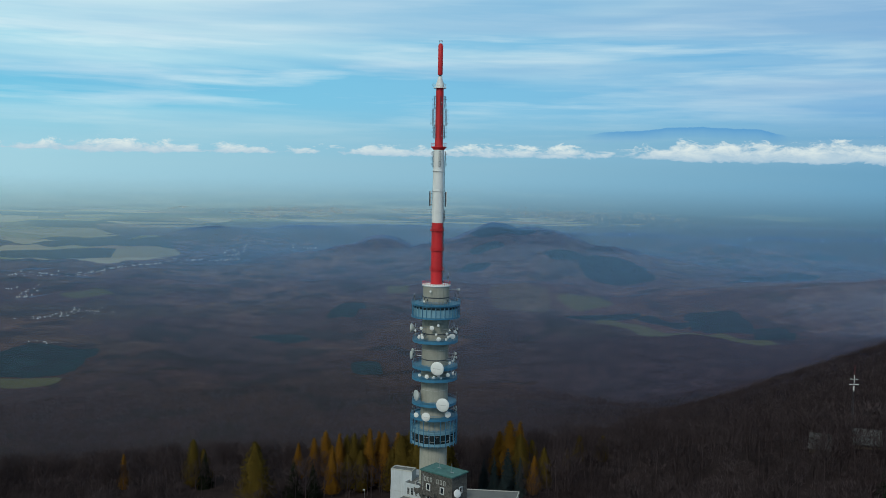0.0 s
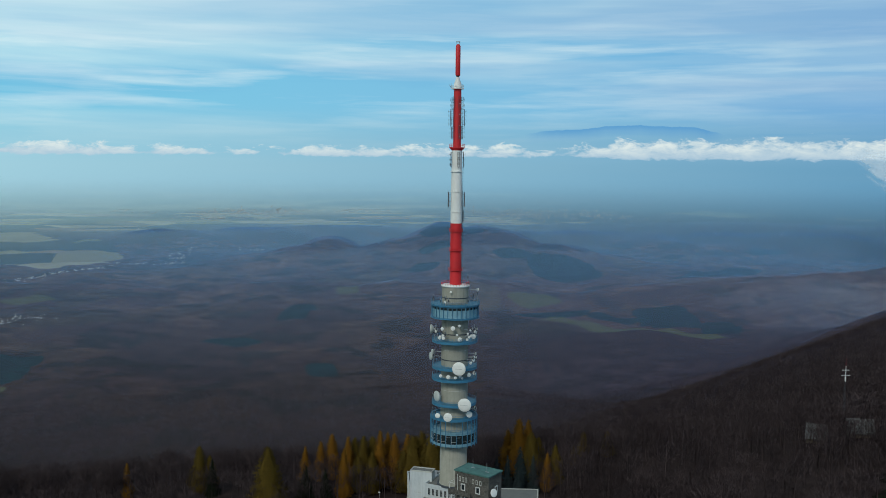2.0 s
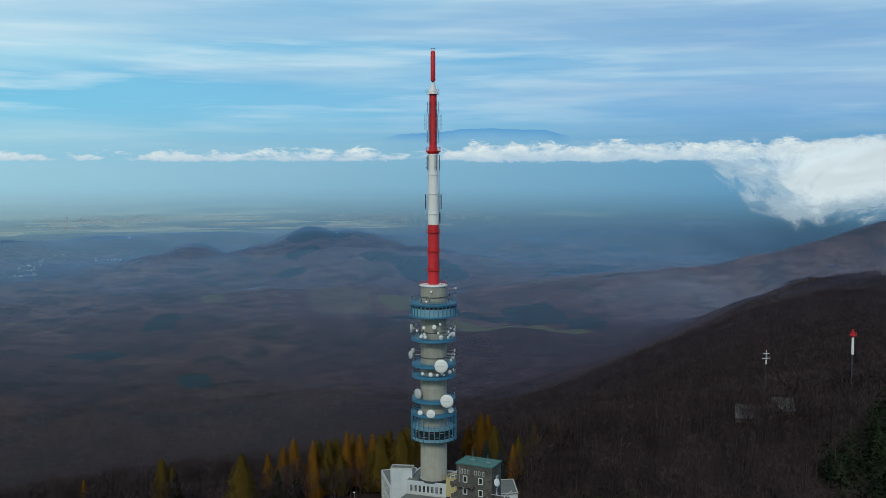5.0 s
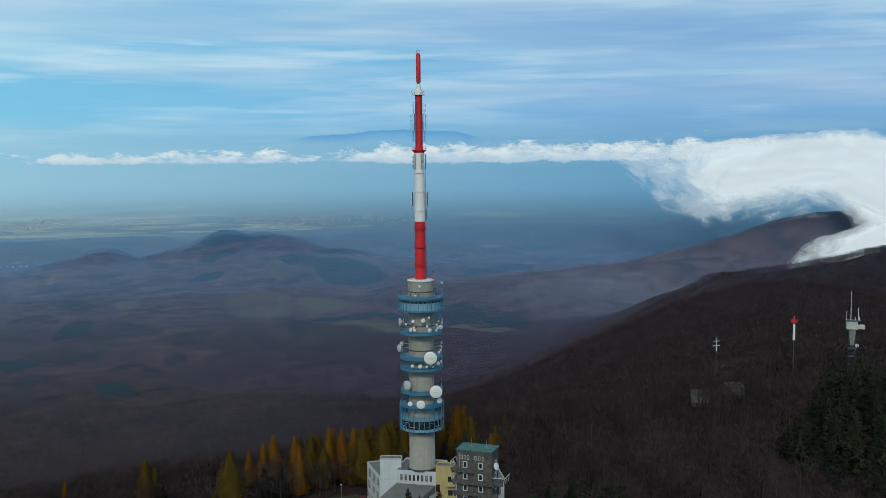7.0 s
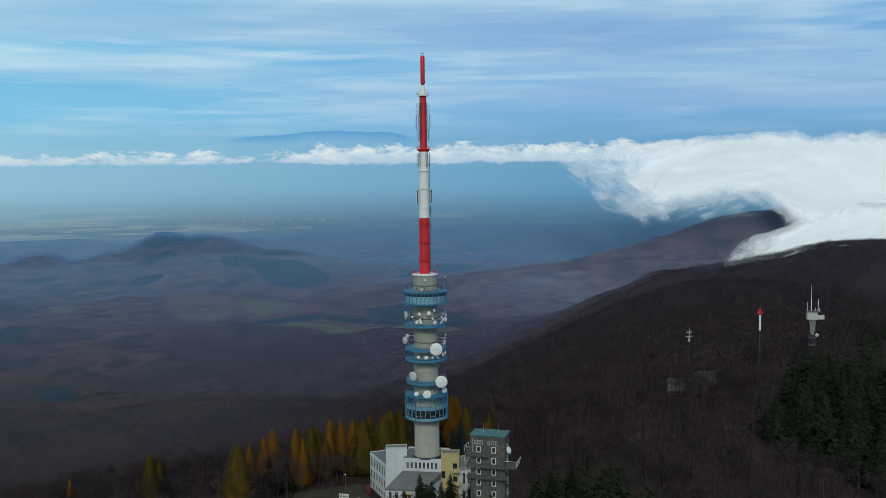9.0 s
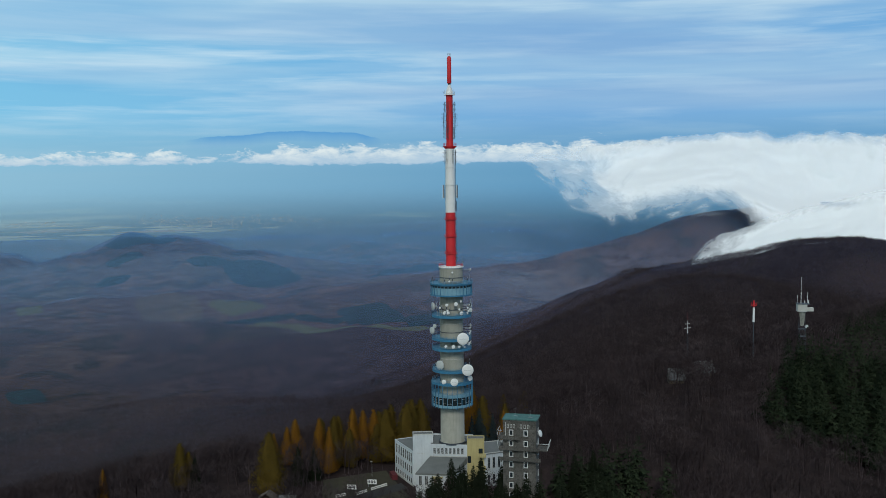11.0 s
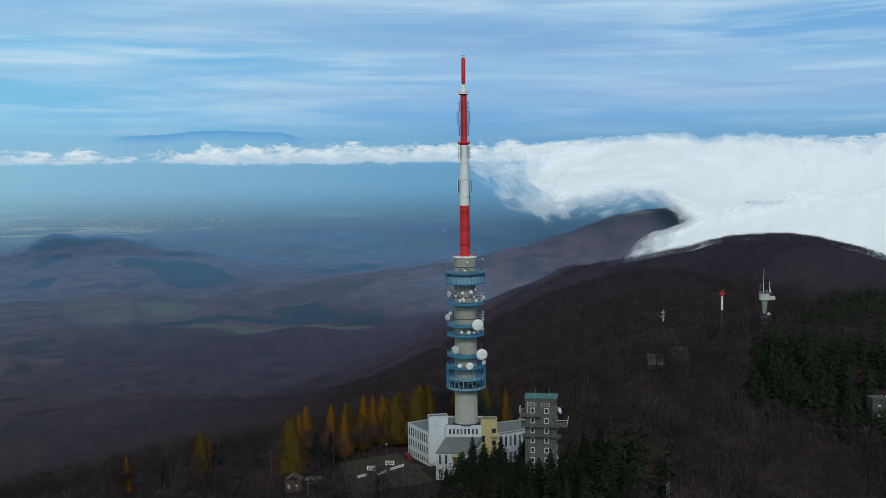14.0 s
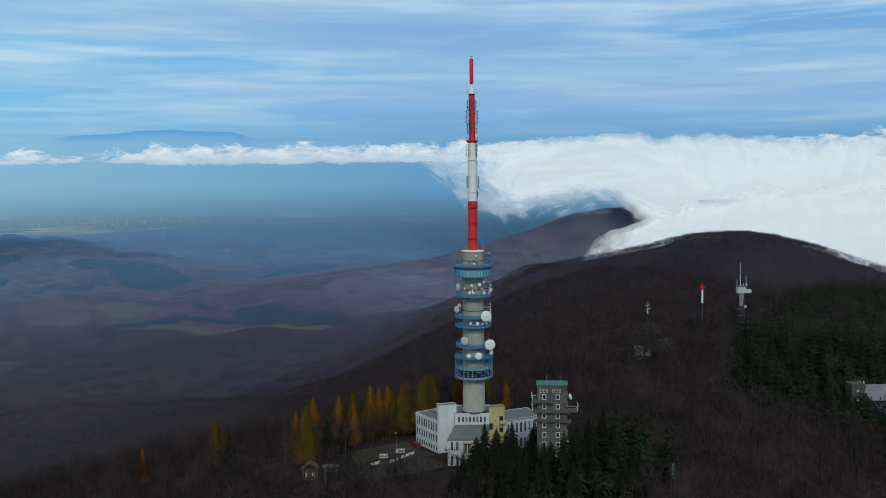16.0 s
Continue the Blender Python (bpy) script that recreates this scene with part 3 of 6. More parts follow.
def grid_mesh(name, verts, rows, cols, uv=None, closed=True):
    """A sheet of rows x cols points, closed round in the direction of the columns."""
    n = rows * cols
    a = np.arange(n).reshape(rows, cols)
    nxt = np.roll(a, -1, 1)
    quads = np.stack([a[:-1], a[1:], nxt[1:], nxt[:-1]], -1)
    if not closed:
        quads = quads[:, :-1]
    quads = quads.reshape(-1, 4)
    mesh = bpy.data.meshes.new(name)
    mesh.vertices.add(n)
    mesh.vertices.foreach_set("co", verts.astype(np.float32).ravel())
    mesh.loops.add(quads.size)
    mesh.loops.foreach_set("vertex_index", quads.astype(np.int32).ravel())
    mesh.polygons.add(len(quads))
    mesh.polygons.foreach_set("loop_start", np.arange(0, quads.size, 4, dtype=np.int32))
    mesh.update(calc_edges=True)
    mesh.polygons.foreach_set("use_smooth", np.ones(len(quads), bool))
    if uv is not None:
        layer = mesh.uv_layers.new(name="plan")
        layer.data.foreach_set("uv", uv[quads.ravel()].astype(np.float32).ravel())
    mesh.validate()
    return mesh


def land_sheet(first, shrink, step):
    fine = np.arange(-44, 76, step)
    coarse = np.arange(76, 316, 3.0)
    bearing = np.radians(np.concatenate([fine, coarse]))
    far = np.concatenate([np.arange(first, 900, 11.0) if first < 900 else [], np.geomspace(max(first, 900), 5200, 150), np.geomspace(5300, 90000, 90)])
    f, b = np.meshgrid(far, bearing, indexing="ij")
    x, y = C.x + f * np.sin(b), C.y + f * np.cos(b)
    px, py, pz = drawn_in(x, y, land_height(x, y))
    pts = np.stack([px, py, pz], -1).reshape(-1, 3)
    pts = np.array(C) + (pts - np.array(C)) * shrink
    uv = np.stack([(x - C.x) / 1000, (y - C.y) / 1000], -1).reshape(-1, 2)
    return pts, len(far), len(bearing), uv


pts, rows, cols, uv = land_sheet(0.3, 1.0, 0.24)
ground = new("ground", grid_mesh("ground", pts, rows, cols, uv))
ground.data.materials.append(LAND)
tagged(ground, "wooded mountain top, valleys, low hills and a far plain in late autumn", "ground", kind="structure")

# added sheet: the land again, drawn towards the flight, to carry painted haze
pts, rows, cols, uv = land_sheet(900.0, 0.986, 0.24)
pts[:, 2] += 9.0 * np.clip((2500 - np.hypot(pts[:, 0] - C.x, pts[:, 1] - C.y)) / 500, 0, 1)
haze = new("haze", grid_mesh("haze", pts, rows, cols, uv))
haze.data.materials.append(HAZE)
tagged(haze, "sheet over the valleys painted with thin blue distance haze and autumn mist", "haze", kind="structure")


def ground_z(x, y):
    return float(land_height(np.array([x]), np.array([y]))[0])

# ---- building blocks ----
def part(name, bm, material, parent=None, label=""):
    """Links a bmesh as one mesh object under a thing or a part."""
    mesh = bpy.data.meshes.new(name)
    bm.normal_update()
    bm.to_mesh(mesh)
    bm.free()
    mesh.materials.append(material)
    ob = new(name, mesh)
    if parent is not None:
        ob.parent = parent
        ob.matrix_parent_inverse = Matrix.Identity(4)
    if label:
        tagged(ob, label)
    return ob


def thing(name, m, label, category, group="", kind=""):
    ob = new(name)
    ob.matrix_basis = m
    return tagged(ob, label, category, group, kind)


def lathe(profile, seg=48, bm=None, cap=True, smooth=True):
    """A turned body from (radius, height) pairs, bottom to top."""
    bm = bm or bmesh.new()
    rings = []
    for r, z in profile:
        rings.append([bm.verts.new((r * math.cos(2 * math.pi * k / seg), r * math.sin(2 * math.pi * k / seg), z)) for k in range(seg)])
    for a, b in zip(rings, rings[1:]):
        for k in range(seg):
            f = bm.faces.new((a[k], a[(k + 1) % seg], b[(k + 1) % seg], b[k]))
            f.smooth = smooth
    if cap:
        for f in (bm.faces.new(list(reversed(rings[0]))), bm.faces.new(rings[-1])):
            for e in f.edges:
                e.smooth = False
    return bm


def ring(r0, r1, z0, z1, seg=48, bm=None):
    """A flat hoop with a hole."""
    bm = bm or bmesh.new()
    loops = [[bm.verts.new((r * math.cos(2 * math.pi * k / seg), r * math.sin(2 * math.pi * k / seg), z)) for k in range(seg)]
             for r, z in ((r0, z0), (r1, z0), (r1, z1), (r0, z1))]
    for n in range(4):
        a, b = loops[n], loops[(n + 1) % 4]
        for k in range(seg):
            bm.faces.new((a[k], a[(k + 1) % seg], b[(k + 1) % seg], b[k]))
    return bm


def block(size, m=None, bm=None, bevel=0.0):
    bm = bm or bmesh.new()
    made = bmesh.ops.create_cube(bm, size=1.0, matrix=(m or Matrix.Identity(4)) @ Matrix.Diagonal((*size, 1)))
    if bevel:
        edges = list({e for v in made["verts"] for e in v.link_edges})
        bmesh.ops.bevel(bm, geom=edges, offset=bevel, segments=1, affect="EDGES")
    return bm


def rod(a, b, r, bm=None, seg=6, r2=None):
    bm = bm or bmesh.new()
    a, b = Vector(a), Vector(b)
    m = Matrix.Translation((a + b) / 2) @ (b - a).to_track_quat("Z", "Y").to_matrix().to_4x4()
    bmesh.ops.create_cone(bm, cap_ends=True, segments=seg, radius1=r, radius2=r if r2 is None else r2, depth=(b - a).length, matrix=m)
    return bm


def prism(poly, z0, z1, bm=None, tops=None):
    """An upright block over a plan outline; tops gives a height of its own to each corner."""
    bm = bm or bmesh.new()
    if sum(a[0] * b[1] - b[0] * a[1] for a, b in zip(poly, poly[1:] + poly[:1])) < 0:
        poly = poly[::-1]
        tops = tops[::-1] if tops else None
    low = [bm.verts.new((x, y, z0)) for x, y in poly]
    top = [bm.verts.new((x, y, tops[n] if tops else z1)) for n, (x, y) in enumerate(poly)]
    for n in range(len(poly)):
        k = (n + 1) % len(poly)
        bm.faces.new((low[n], low[k], top[k], top[n]))
    bm.faces.new(top)
    bm.faces.new(low[::-1])
    return bm


def polar(r, degrees, z):
    a = radians(degrees)
    return Vector((r * math.sin(a), -r * math.cos(a), z))        # 0 degrees looks to the south, 90 to the east


# ---- the television tower ----
FOOT = -2.0
tower = thing("television_tower", pose(0, 0, FOOT), "tall grey concrete television tower with red-white mast and blue galleries", "tower")


def up(z):
    return z - FOOT


shaft = part("shaft", lathe([(5.6, 0), (5.55, up(18.9)), (5.3, up(19.0)), (5.15, up(60)), (5.05, up(96.0))], 64), CONCRETE, tower, "grey weathered concrete shaft")
part("foot_ring", ring(5.2, 6.2, up(18.2), up(18.9)), DARK_STEEL, shaft)
for z in (91.6, 77.7, 67.7):
    part("band", ring(5.0, 5.22, up(z) - 0.18, up(z) + 0.18), DARK_STEEL, shaft)
for z in (27.0, 31.0, 56.0, 71.5):
    part("pour_joint", ring(5.0, 5.19, up(z) - 0.05, up(z) + 0.05), PALE_CONCRETE, shaft)


def railing(parent, radius, z, height=1.1, posts=36, material=None, rails=3):
    """A round railing: a hoop for each rail and a post every few degrees."""
    bm = bmesh.new()
    for k in range(rails):
        h = z + height * (k + 1) / rails
        ring(radius - 0.035, radius + 0.035, h - 0.035, h + 0.035, 48, bm)
    for k in range(posts):
        p = polar(radius, 360 * k / posts, z)
        rod(p, p + Vector((0, 0, height)), 0.04, bm, 4)
    return part("railing", bm, material or BLUE, parent)


def brackets(parent, r0, r1, z, drop, count, material=None):
    """Three-cornered ribs under a gallery."""
    for k in range(count):
        a = radians(360 * k / count + 4)
        bm = bmesh.new()
        out, side = Vector((math.cos(a), math.sin(a), 0)), Vector((-math.sin(a), math.cos(a), 0)) * 0.07
        tri = [out * r0 + Vector((0, 0, z)), out * r1 + Vector((0, 0, z)), out * r0 + Vector((0, 0, z - drop))]
        one = [bm.verts.new(p + side) for p in tri]
        two = [bm.verts.new(p - side) for p in tri]
        bm.faces.new(one), bm.faces.new(two[::-1])
        for n in range(3):
            bm.faces.new((one[n], two[n], two[(n + 1) % 3], one[(n + 1) % 3]))
        bmesh.ops.recalc_face_normals(bm, faces=bm.faces[:])
        part("bracket", bm, material or BLUE, parent)


def gallery(name, z, radius, label, skirt=0.9, posts=36):
    """An open ring walkway: deck, deep edge beam, railing and ribs."""
    deck = part(name, ring(5.0, radius, up(z) - 0.25, up(z)), BLUE, tower, label)
    part("edge_beam", ring(radius - 0.12, radius + 0.1, up(z) - skirt, up(z) + 0.15), BLUE, deck)
    part("inner_beam", ring(5.2, 5.45, up(z) - skirt * 0.8, up(z) - 0.25), PALE_BLUE, deck)
    railing(deck, radius, up(z) + 0.1, 1.2, posts)
    brackets(deck, 5.2, radius - 0.1, up(z) - 0.25, 1.5, 16)
    return deck


# uppermost gallery with its closed drum
top_deck = gallery("upper_gallery", 89.2, 9.3, "blue steel gallery with a glazed drum below it", 0.4)
drum = part("drum", lathe([(7.2, up(84.4)), (8.6, up(84.4)), (8.6, up(88.6)), (7.2, up(88.6))], 32, smooth=False), PALE_BLUE, tower, "pale blue panelled drum")
part("drum_sill", ring(8.5, 9.35, up(83.9), up(84.5), 32), BLUE, drum)
part("drum_head", ring(7.0, 9.0, up(88.5), up(88.8), 32), BLUE, drum)
for k in range(32):
    bm = block((0.16, 0.22, 4.3), Matrix.Translation(polar(9.0, 360 * k / 32, up(86.5))) @ Matrix.Rotation(radians(360 * k / 32), 4, "Z"))
    part("column", bm, BLUE, drum)
for k in range(32):
    bm = block((1.3, 0.06, 0.8), Matrix.Translation(polar(8.64, 360 * (k + 0.5) / 32, up(87.9))) @ Matrix.Rotation(radians(360 * (k + 0.5) / 32), 4, "Z"))
    part("pane", bm, GLASS, drum)
railing(drum, 5.6, up(89.2), 1.0, 20, GREY_STEEL, 2)

gallery("dish_gallery", 75.3, 8.6, "blue ring gallery crowded with microwave dishes")
gallery("middle_gallery", 65.2, 8.6, "blue ring gallery with railing")
gallery("lower_gallery", 60.8, 8.6, "blue ring gallery with railing")
gallery("fifth_gallery", 51.2, 8.5, "blue ring gallery above the observation deck")

# observation deck: open storey above a glazed one
deck = part("observation_deck", ring(5.0, 8.9, up(45.2), up(45.6)), BLUE, tower, "blue two-storey observation deck with windows all round")
part("head_beam", ring(8.6, 9.05, up(45.0), up(46.1)), BLUE, deck)
part("middle_floor", ring(5.0, 8.75, up(40.0), up(40.4)), PALE_BLUE, deck)
part("parapet", ring(8.5, 8.75, up(39.7), up(40.9)), PALE_BLUE, deck)
part("sill_wall", ring(8.35, 8.6, up(35.6), up(36.3)), PALE_BLUE, deck)
part("lower_floor", ring(5.0, 8.6, up(35.2), up(35.6)), PALE_BLUE, deck)
part("inner_wall", ring(6.8, 7.0, up(35.6), up(40.0)), DARK_STEEL, deck)
for k in range(26):
    turn = 360 * k / 26 + 3
    bm = block((0.16, 0.3, 11.2), Matrix.Translation(polar(9.0, turn, up(40.4))) @ Matrix.Rotation(radians(turn), 4, "Z"))
    part("column", bm, BLUE, deck)
    mid = turn + 180 / 26
    bm = block((1.94, 0.06, 3.4), Matrix.Translation(polar(8.5, mid, up(38.0))) @ Matrix.Rotation(radians(mid), 4, "Z"))
    part("pane", bm, GLASS, deck)
    bm = block((0.07, 0.1, 3.4), Matrix.Translation(polar(8.56, turn + 0.9, up(38.0))) @ Matrix.Rotation(radians(turn), 4, "Z"))
    part("mullion", bm, FRAME_WHITE, deck)
    bm = block((1.72, 0.08, 0.07), Matrix.Translation(polar(8.56, mid, up(37.2 if k % 3 else 38.9))) @ Matrix.Rotation(radians(mid), 4, "Z"))
    part("transom", bm, FRAME_WHITE, deck)
railing(deck, 8.6, up(40.9), 0.9, 28, BLUE, 2)
railing(deck, 8.7, up(46.1), 1.1, 28, BLUE, 2)
brackets(deck, 5.2, 8.4, up(35.2), 1.6, 14, PALE_BLUE)

# mast: red and white steel tube above the shaft
cap = part("shaft_cap", lathe([(5.05, up(95.6)), (5.5, up(95.9)), (5.5, up(96.3)), (2.6, up(96.5))], 48), MAST_WHITE, tower, "white painted cap of the shaft")
railing(cap, 5.3, up(96.3), 1.1, 30, MAST_RED, 2)
red_low = part("mast_section", lathe([(2.35, up(96.2)), (2.2, up(97.2)), (2.15, up(119.8))], 32), MAST_RED, tower, "red painted lower mast tube")
white_mid = part("mast_section", lathe([(2.15, up(119.8)), (2.1, up(131.8)), (2.0, up(139.3)), (1.95, up(147.6))], 32), MAST_WHITE, tower, "white painted middle mast tube")
red_high = part("mast_section", lathe([(1.75, up(147.6)), (1.5, up(149.5)), (1.42, up(170.2))], 24), MAST_RED, tower, "red painted upper mast tube")
white_tip = part("mast_section", lathe([(2.4, up(170.2)), (2.4, up(170.5)), (1.55, up(170.6)), (1.45, up(172.0)), (0.85, up(173.6)), (0.7, up(174.6))], 24), MAST_WHITE, tower, "white conical top piece")
part("neck", lathe([(0.55, up(174.6)), (0.55, up(175.2))], 16), DARK_STEEL, tower)
radome = part("radome", lathe([(0.85, up(175.2)), (0.92, up(175.5)), (0.92, up(186.0)), (0.7, up(186.5)), (0.2, up(186.8))], 24), MAST_RED, tower, "slender red top antenna cylinder")
bm = bmesh.new()
for k in range(4):
    p = polar(0.75, 45 + 90 * k, up(186.2))
    rod(p, p + Vector((0, 0, 1.6)), 0.05, bm, 4)
ring(0.7, 0.8, up(187.6), up(187.75), 12, bm)
part("lightning_rods", bm, GREY_STEEL, radome)
for z in (101.9, 109.4, 116.8):
    part("flange", ring(2.1, 2.75, up(z) - 0.1, up(z) + 0.1, 32), MAST_RED, red_low)
    railing(red_low, 2.7, up(z), 1.0, 10, MAST_RED, 2)
for z in (124.1, 131.8, 139.3):
    part("flange", ring(1.9, 2.35, up(z) - 0.12, up(z) + 0.12, 32), MAST_WHITE, white_mid)
crown = part("ring_platform", lathe([(1.6, up(146.9)), (2.9, up(148.2)), (2.9, up(148.5)), (1.5, up(148.5))], 24), MAST_RED, red_high, "red ring platform with railing")
railing(red_high, 2.85, up(148.5), 1.2, 14, MAST_RED, 2)
railing(white_tip, 2.3, up(170.5), 1.1, 12, MAST_WHITE, 2)
for a in (0, 120, 240):
    bm = bmesh.new()
    p = polar(2.3, a + 30, up(170.4))
    rod(p, p + Vector((p.x * 0.35, p.y * 0.35, 1.4)), 0.06, bm, 4)
    rod(p, p + Vector((0, 0, 2.0)), 0.05, bm, 4)
    part("side_arm", bm, GREY_STEEL, white_tip)
# ladder up the mast
bm = bmesh.new()
for r, z0, z1 in ((2.45, 96.5, 119.5), (2.4, 119.8, 147.0)):
    for s in (-7, 7):
        rod(polar(r, 78 + s, up(z0)), polar(r, 78 + s, up(z1)), 0.05, bm, 4)
    for k in range(int((z1 - z0) / 0.9)):
        rod(polar(r, 71, up(z0) + k * 0.9), polar(r, 85, up(z0) + k * 0.9), 0.035, bm, 3)
part("ladder", bm, DARK_STEEL, tower)


def dipole_panel(a, r, z, height, parent, material):
    """A panel of stacked crossed dipoles held off the mast on two arms."""
    bm = bmesh.new()
    for s in (-8, 8):
        rod(polar(r, a + s, z), polar(r, a + s, z + height), 0.06, bm, 4)
    n = max(2, int(height / 1.5))
    for k in range(n + 1):
        zz = z + height * k / n
        rod(polar(r, a - 8, zz), polar(r, a + 8, zz), 0.05, bm, 4)
        rod(polar(1.4, a, zz), polar(r, a, zz), 0.05, bm, 4)
        if k < n:
            q = polar(r + 0.55, a, zz + height / n / 2)
            rod(polar(r, a, zz + height / n / 2), q, 0.04, bm, 4)
            side = Vector((math.cos(radians(a)), math.sin(radians(a)), 0)) * 0.6
            rod(q - side, q + side, 0.05, bm, 4)
            rod(q - Vector((0, 0, 0.55)), q + Vector((0, 0, 0.55)), 0.04, bm, 4)
    return part("dipole_panel", bm, material, parent)


for a in range(15, 375, 60):
    dipole_panel(a, 2.15, up(151.6), 4.6, red_high, DARK_STEEL)
    dipole_panel(a, 2.75, up(156.4), 6.2, red_high, DARK_STEEL)
    dipole_panel(a, 2.15, up(163.0), 4.2, red_high, DARK_STEEL)
for a in range(10, 370, 72):
    dipole_panel(a, 2.55, up(141.0), 5.6, white_mid, DARK_STEEL)
for k in range(4):
    z = 152.5 + 4.1 * k
    bm = bmesh.new()
    bmesh.ops.create_icosphere(bm, subdivisions=1, radius=0.22, matrix=Matrix.Translation(polar(2.2, 22, up(z))))
    part("insulator", bm, DISH_WHITE, red_high)
for a in (65, 95, 245, 275):
    p = polar(3.15, a, up(125.8))
    bm = block((0.5, 0.3, 5.6), Matrix.Translation(p + Vector((0, 0, 3.0))) @ Matrix.Rotation(radians(a), 4, "Z"), bevel=0.06)
    for z in (0.8, 2.2, 3.6, 5.0):
        rod(polar(1.9, a, up(125.8) + z), polar(3.1, a, up(125.8) + z), 0.07, bm, 4)
    part("panel_antenna", bm, DARK_STEEL if a in (65, 275) else DISH_WHITE, white_mid)
for a in (80, 100):
    p = polar(2.7, a, up(120.5))
    bm = rod(p, p + Vector((0, 0, 4.2)), 0.1)
    for k in range(4):
        rod(polar(1.9, a, up(120.9 + k)), polar(2.9, a, up(120.9 + k)), 0.09, bm, 4)
    part("rod_antenna", bm, DARK_STEEL, white_mid)


# ---- microwave dishes and masts on the galleries ----
def dish(name, r, at, azimuth, label, colour=None, deep=0.45, pole=1.2, tilt=0.0):
    """A round dish with a radome face, a shallow drum, a back frame and a stub of mast; it faces azimuth (0 south, 90 east)."""
    whole = thing(name, Matrix.Translation(at) @ Matrix.Rotation(radians(azimuth), 4, "Z") @ Matrix.Rotation(radians(90 - tilt), 4, "X"), label, "dish", "microwave dishes on the tower")
    colour = colour or DISH_WHITE
    part("reflector", lathe([(0.18 * r, -deep * r * 1.6), (0.55 * r, -deep * r * 1.2), (r * 0.98, -deep * r * 0.35), (r, 0)], 28), colour, whole)
    part("radome_face", lathe([(r * 1.02, 0), (r * 1.02, 0.1 * r), (r * 0.97, 0.14 * r), (r * 0.5, 0.19 * r), (0.02, 0.2 * r)], 28), DISH_WHITE if colour is DISH_WHITE else colour, whole)
    bm = bmesh.new()
    rod((0, 0, -deep * r * 1.5), (0, 0, -deep * r * 1.6 - 0.35), 0.12 * r + 0.05, bm, 8)
    rod((0, -pole * 0.75 * r, -deep * r * 1.6 - 0.35), (0, pole * 0.75 * r, -deep * r * 1.6 - 0.35), 0.07 + 0.02 * r, bm, 6)
    part("mount", bm, GREY_STEEL, whole)
    return whole


def shaft_dish(r, turn, z, off, label, colour=None, aim=None, name="microwave_dish", tilt=0.0):
    """A dish on a strut from the shaft, off metres from the axis."""
    at = polar(off, turn, z)
    whole = dish(name, r, at, turn if aim is None else aim, label, colour, tilt=tilt)
    inv = whole.matrix_basis.inverted()
    back = at - (whole.matrix_basis.to_3x3() @ Vector((0, 0, 1))) * (0.45 * r * 1.6 + 0.35)
    part("strut", rod(inv @ back, inv @ polar(4.9, turn, z - 0.1), 0.09), GREY_STEEL, whole)
    return whole


def big_dish_bars(whole, r):
    """Unreadable wording across a large dish, as a row of bars."""
    bm = bmesh.new()
    x = -0.62 * r
    for w in (0.2, 0.14, 0.22, 0.16, 0.24, 0.15):
        block((w * r * 0.85, 0.09 * r, 0.02), Matrix.Translation((x + w * r / 2, 0.0, 0.215 * r)), bm)
        x += w * r * 1.05
    part("lettering", bm, DISH_GREY, whole)


# turn angles are counted from south towards east
a1 = shaft_dish(2.55, 6, 65.6, 9.4, "large white round dish with faint lettering on the middle gallery", aim=-19)
big_dish_bars(a1, 2.55)
a2 = shaft_dish(2.5, 20, 51.7, 9.6, "large white round dish with faint lettering above the fifth gallery", aim=-19)
big_dish_bars(a2, 2.5)
a3 = shaft_dish(1.65, -19, 46.9, 9.2, "white round dish with faint lettering over the observation deck", aim=-14)
big_dish_bars(a3, 1.65)
shaft_dish(2.0, -70, 53.6, 7.3, "large grey dish turned aside above the fifth gallery", DISH_GREY, aim=-62)
shaft_dish(1.15, 36, 47.6, 9.0, "white dish over the observation deck", aim=5)
shaft_dish(0.95, -48, 46.9, 9.0, "small white dish over the observation deck", aim=-20)
shaft_dish(1.0, 110, 47.3, 9.2, "small white dish facing away over the deck", aim=100)
shaft_dish(1.75, -86, 79.3, 9.2, "deep grey drum dish seen from its side", DISH_GREY, aim=-100)
shaft_dish(1.5, -92, 68.6, 9.2, "grey drum dish beside the middle gallery", DISH_GREY, aim=-75)
shaft_dish(0.9, -84, 70.6, 8.6, "small grey dish beside the middle gallery", DISH_GREY, aim=-60)
random.seed(12)
for turn, z, r, aim in ((-10, 80.6, 0.85, -8), (-38, 80.4, 0.62, -20), (8, 81.6, 0.5, 5), (-44, 77.3, 0.5, -30), (-36, 77.9, 0.45, -20), (-46, 76.8, 0.6, -35), (-34, 76.9, 0.62, -12),
                        (10, 76.4, 0.85, 0), (28, 76.4, 0.5, 20), (34, 77.2, 0.5, 24), (42, 77.6, 0.6, 30), (50, 77.2, 0.9, 20), (58, 79.0, 0.6, 50), (66, 78.4, 0.6, 60), (30, 78.6, 0.45, 22),
                        (74, 79.6, 0.5, 80), (38, 79.8, 0.4, 30), (-60, 79.0, 0.5, -50), (2, 78.2, 0.45, 0)):
    shaft_dish(r, turn, z, 8.7 if abs(turn) > 20 else 7.6, "small white microwave dish on the dish gallery", aim=aim)
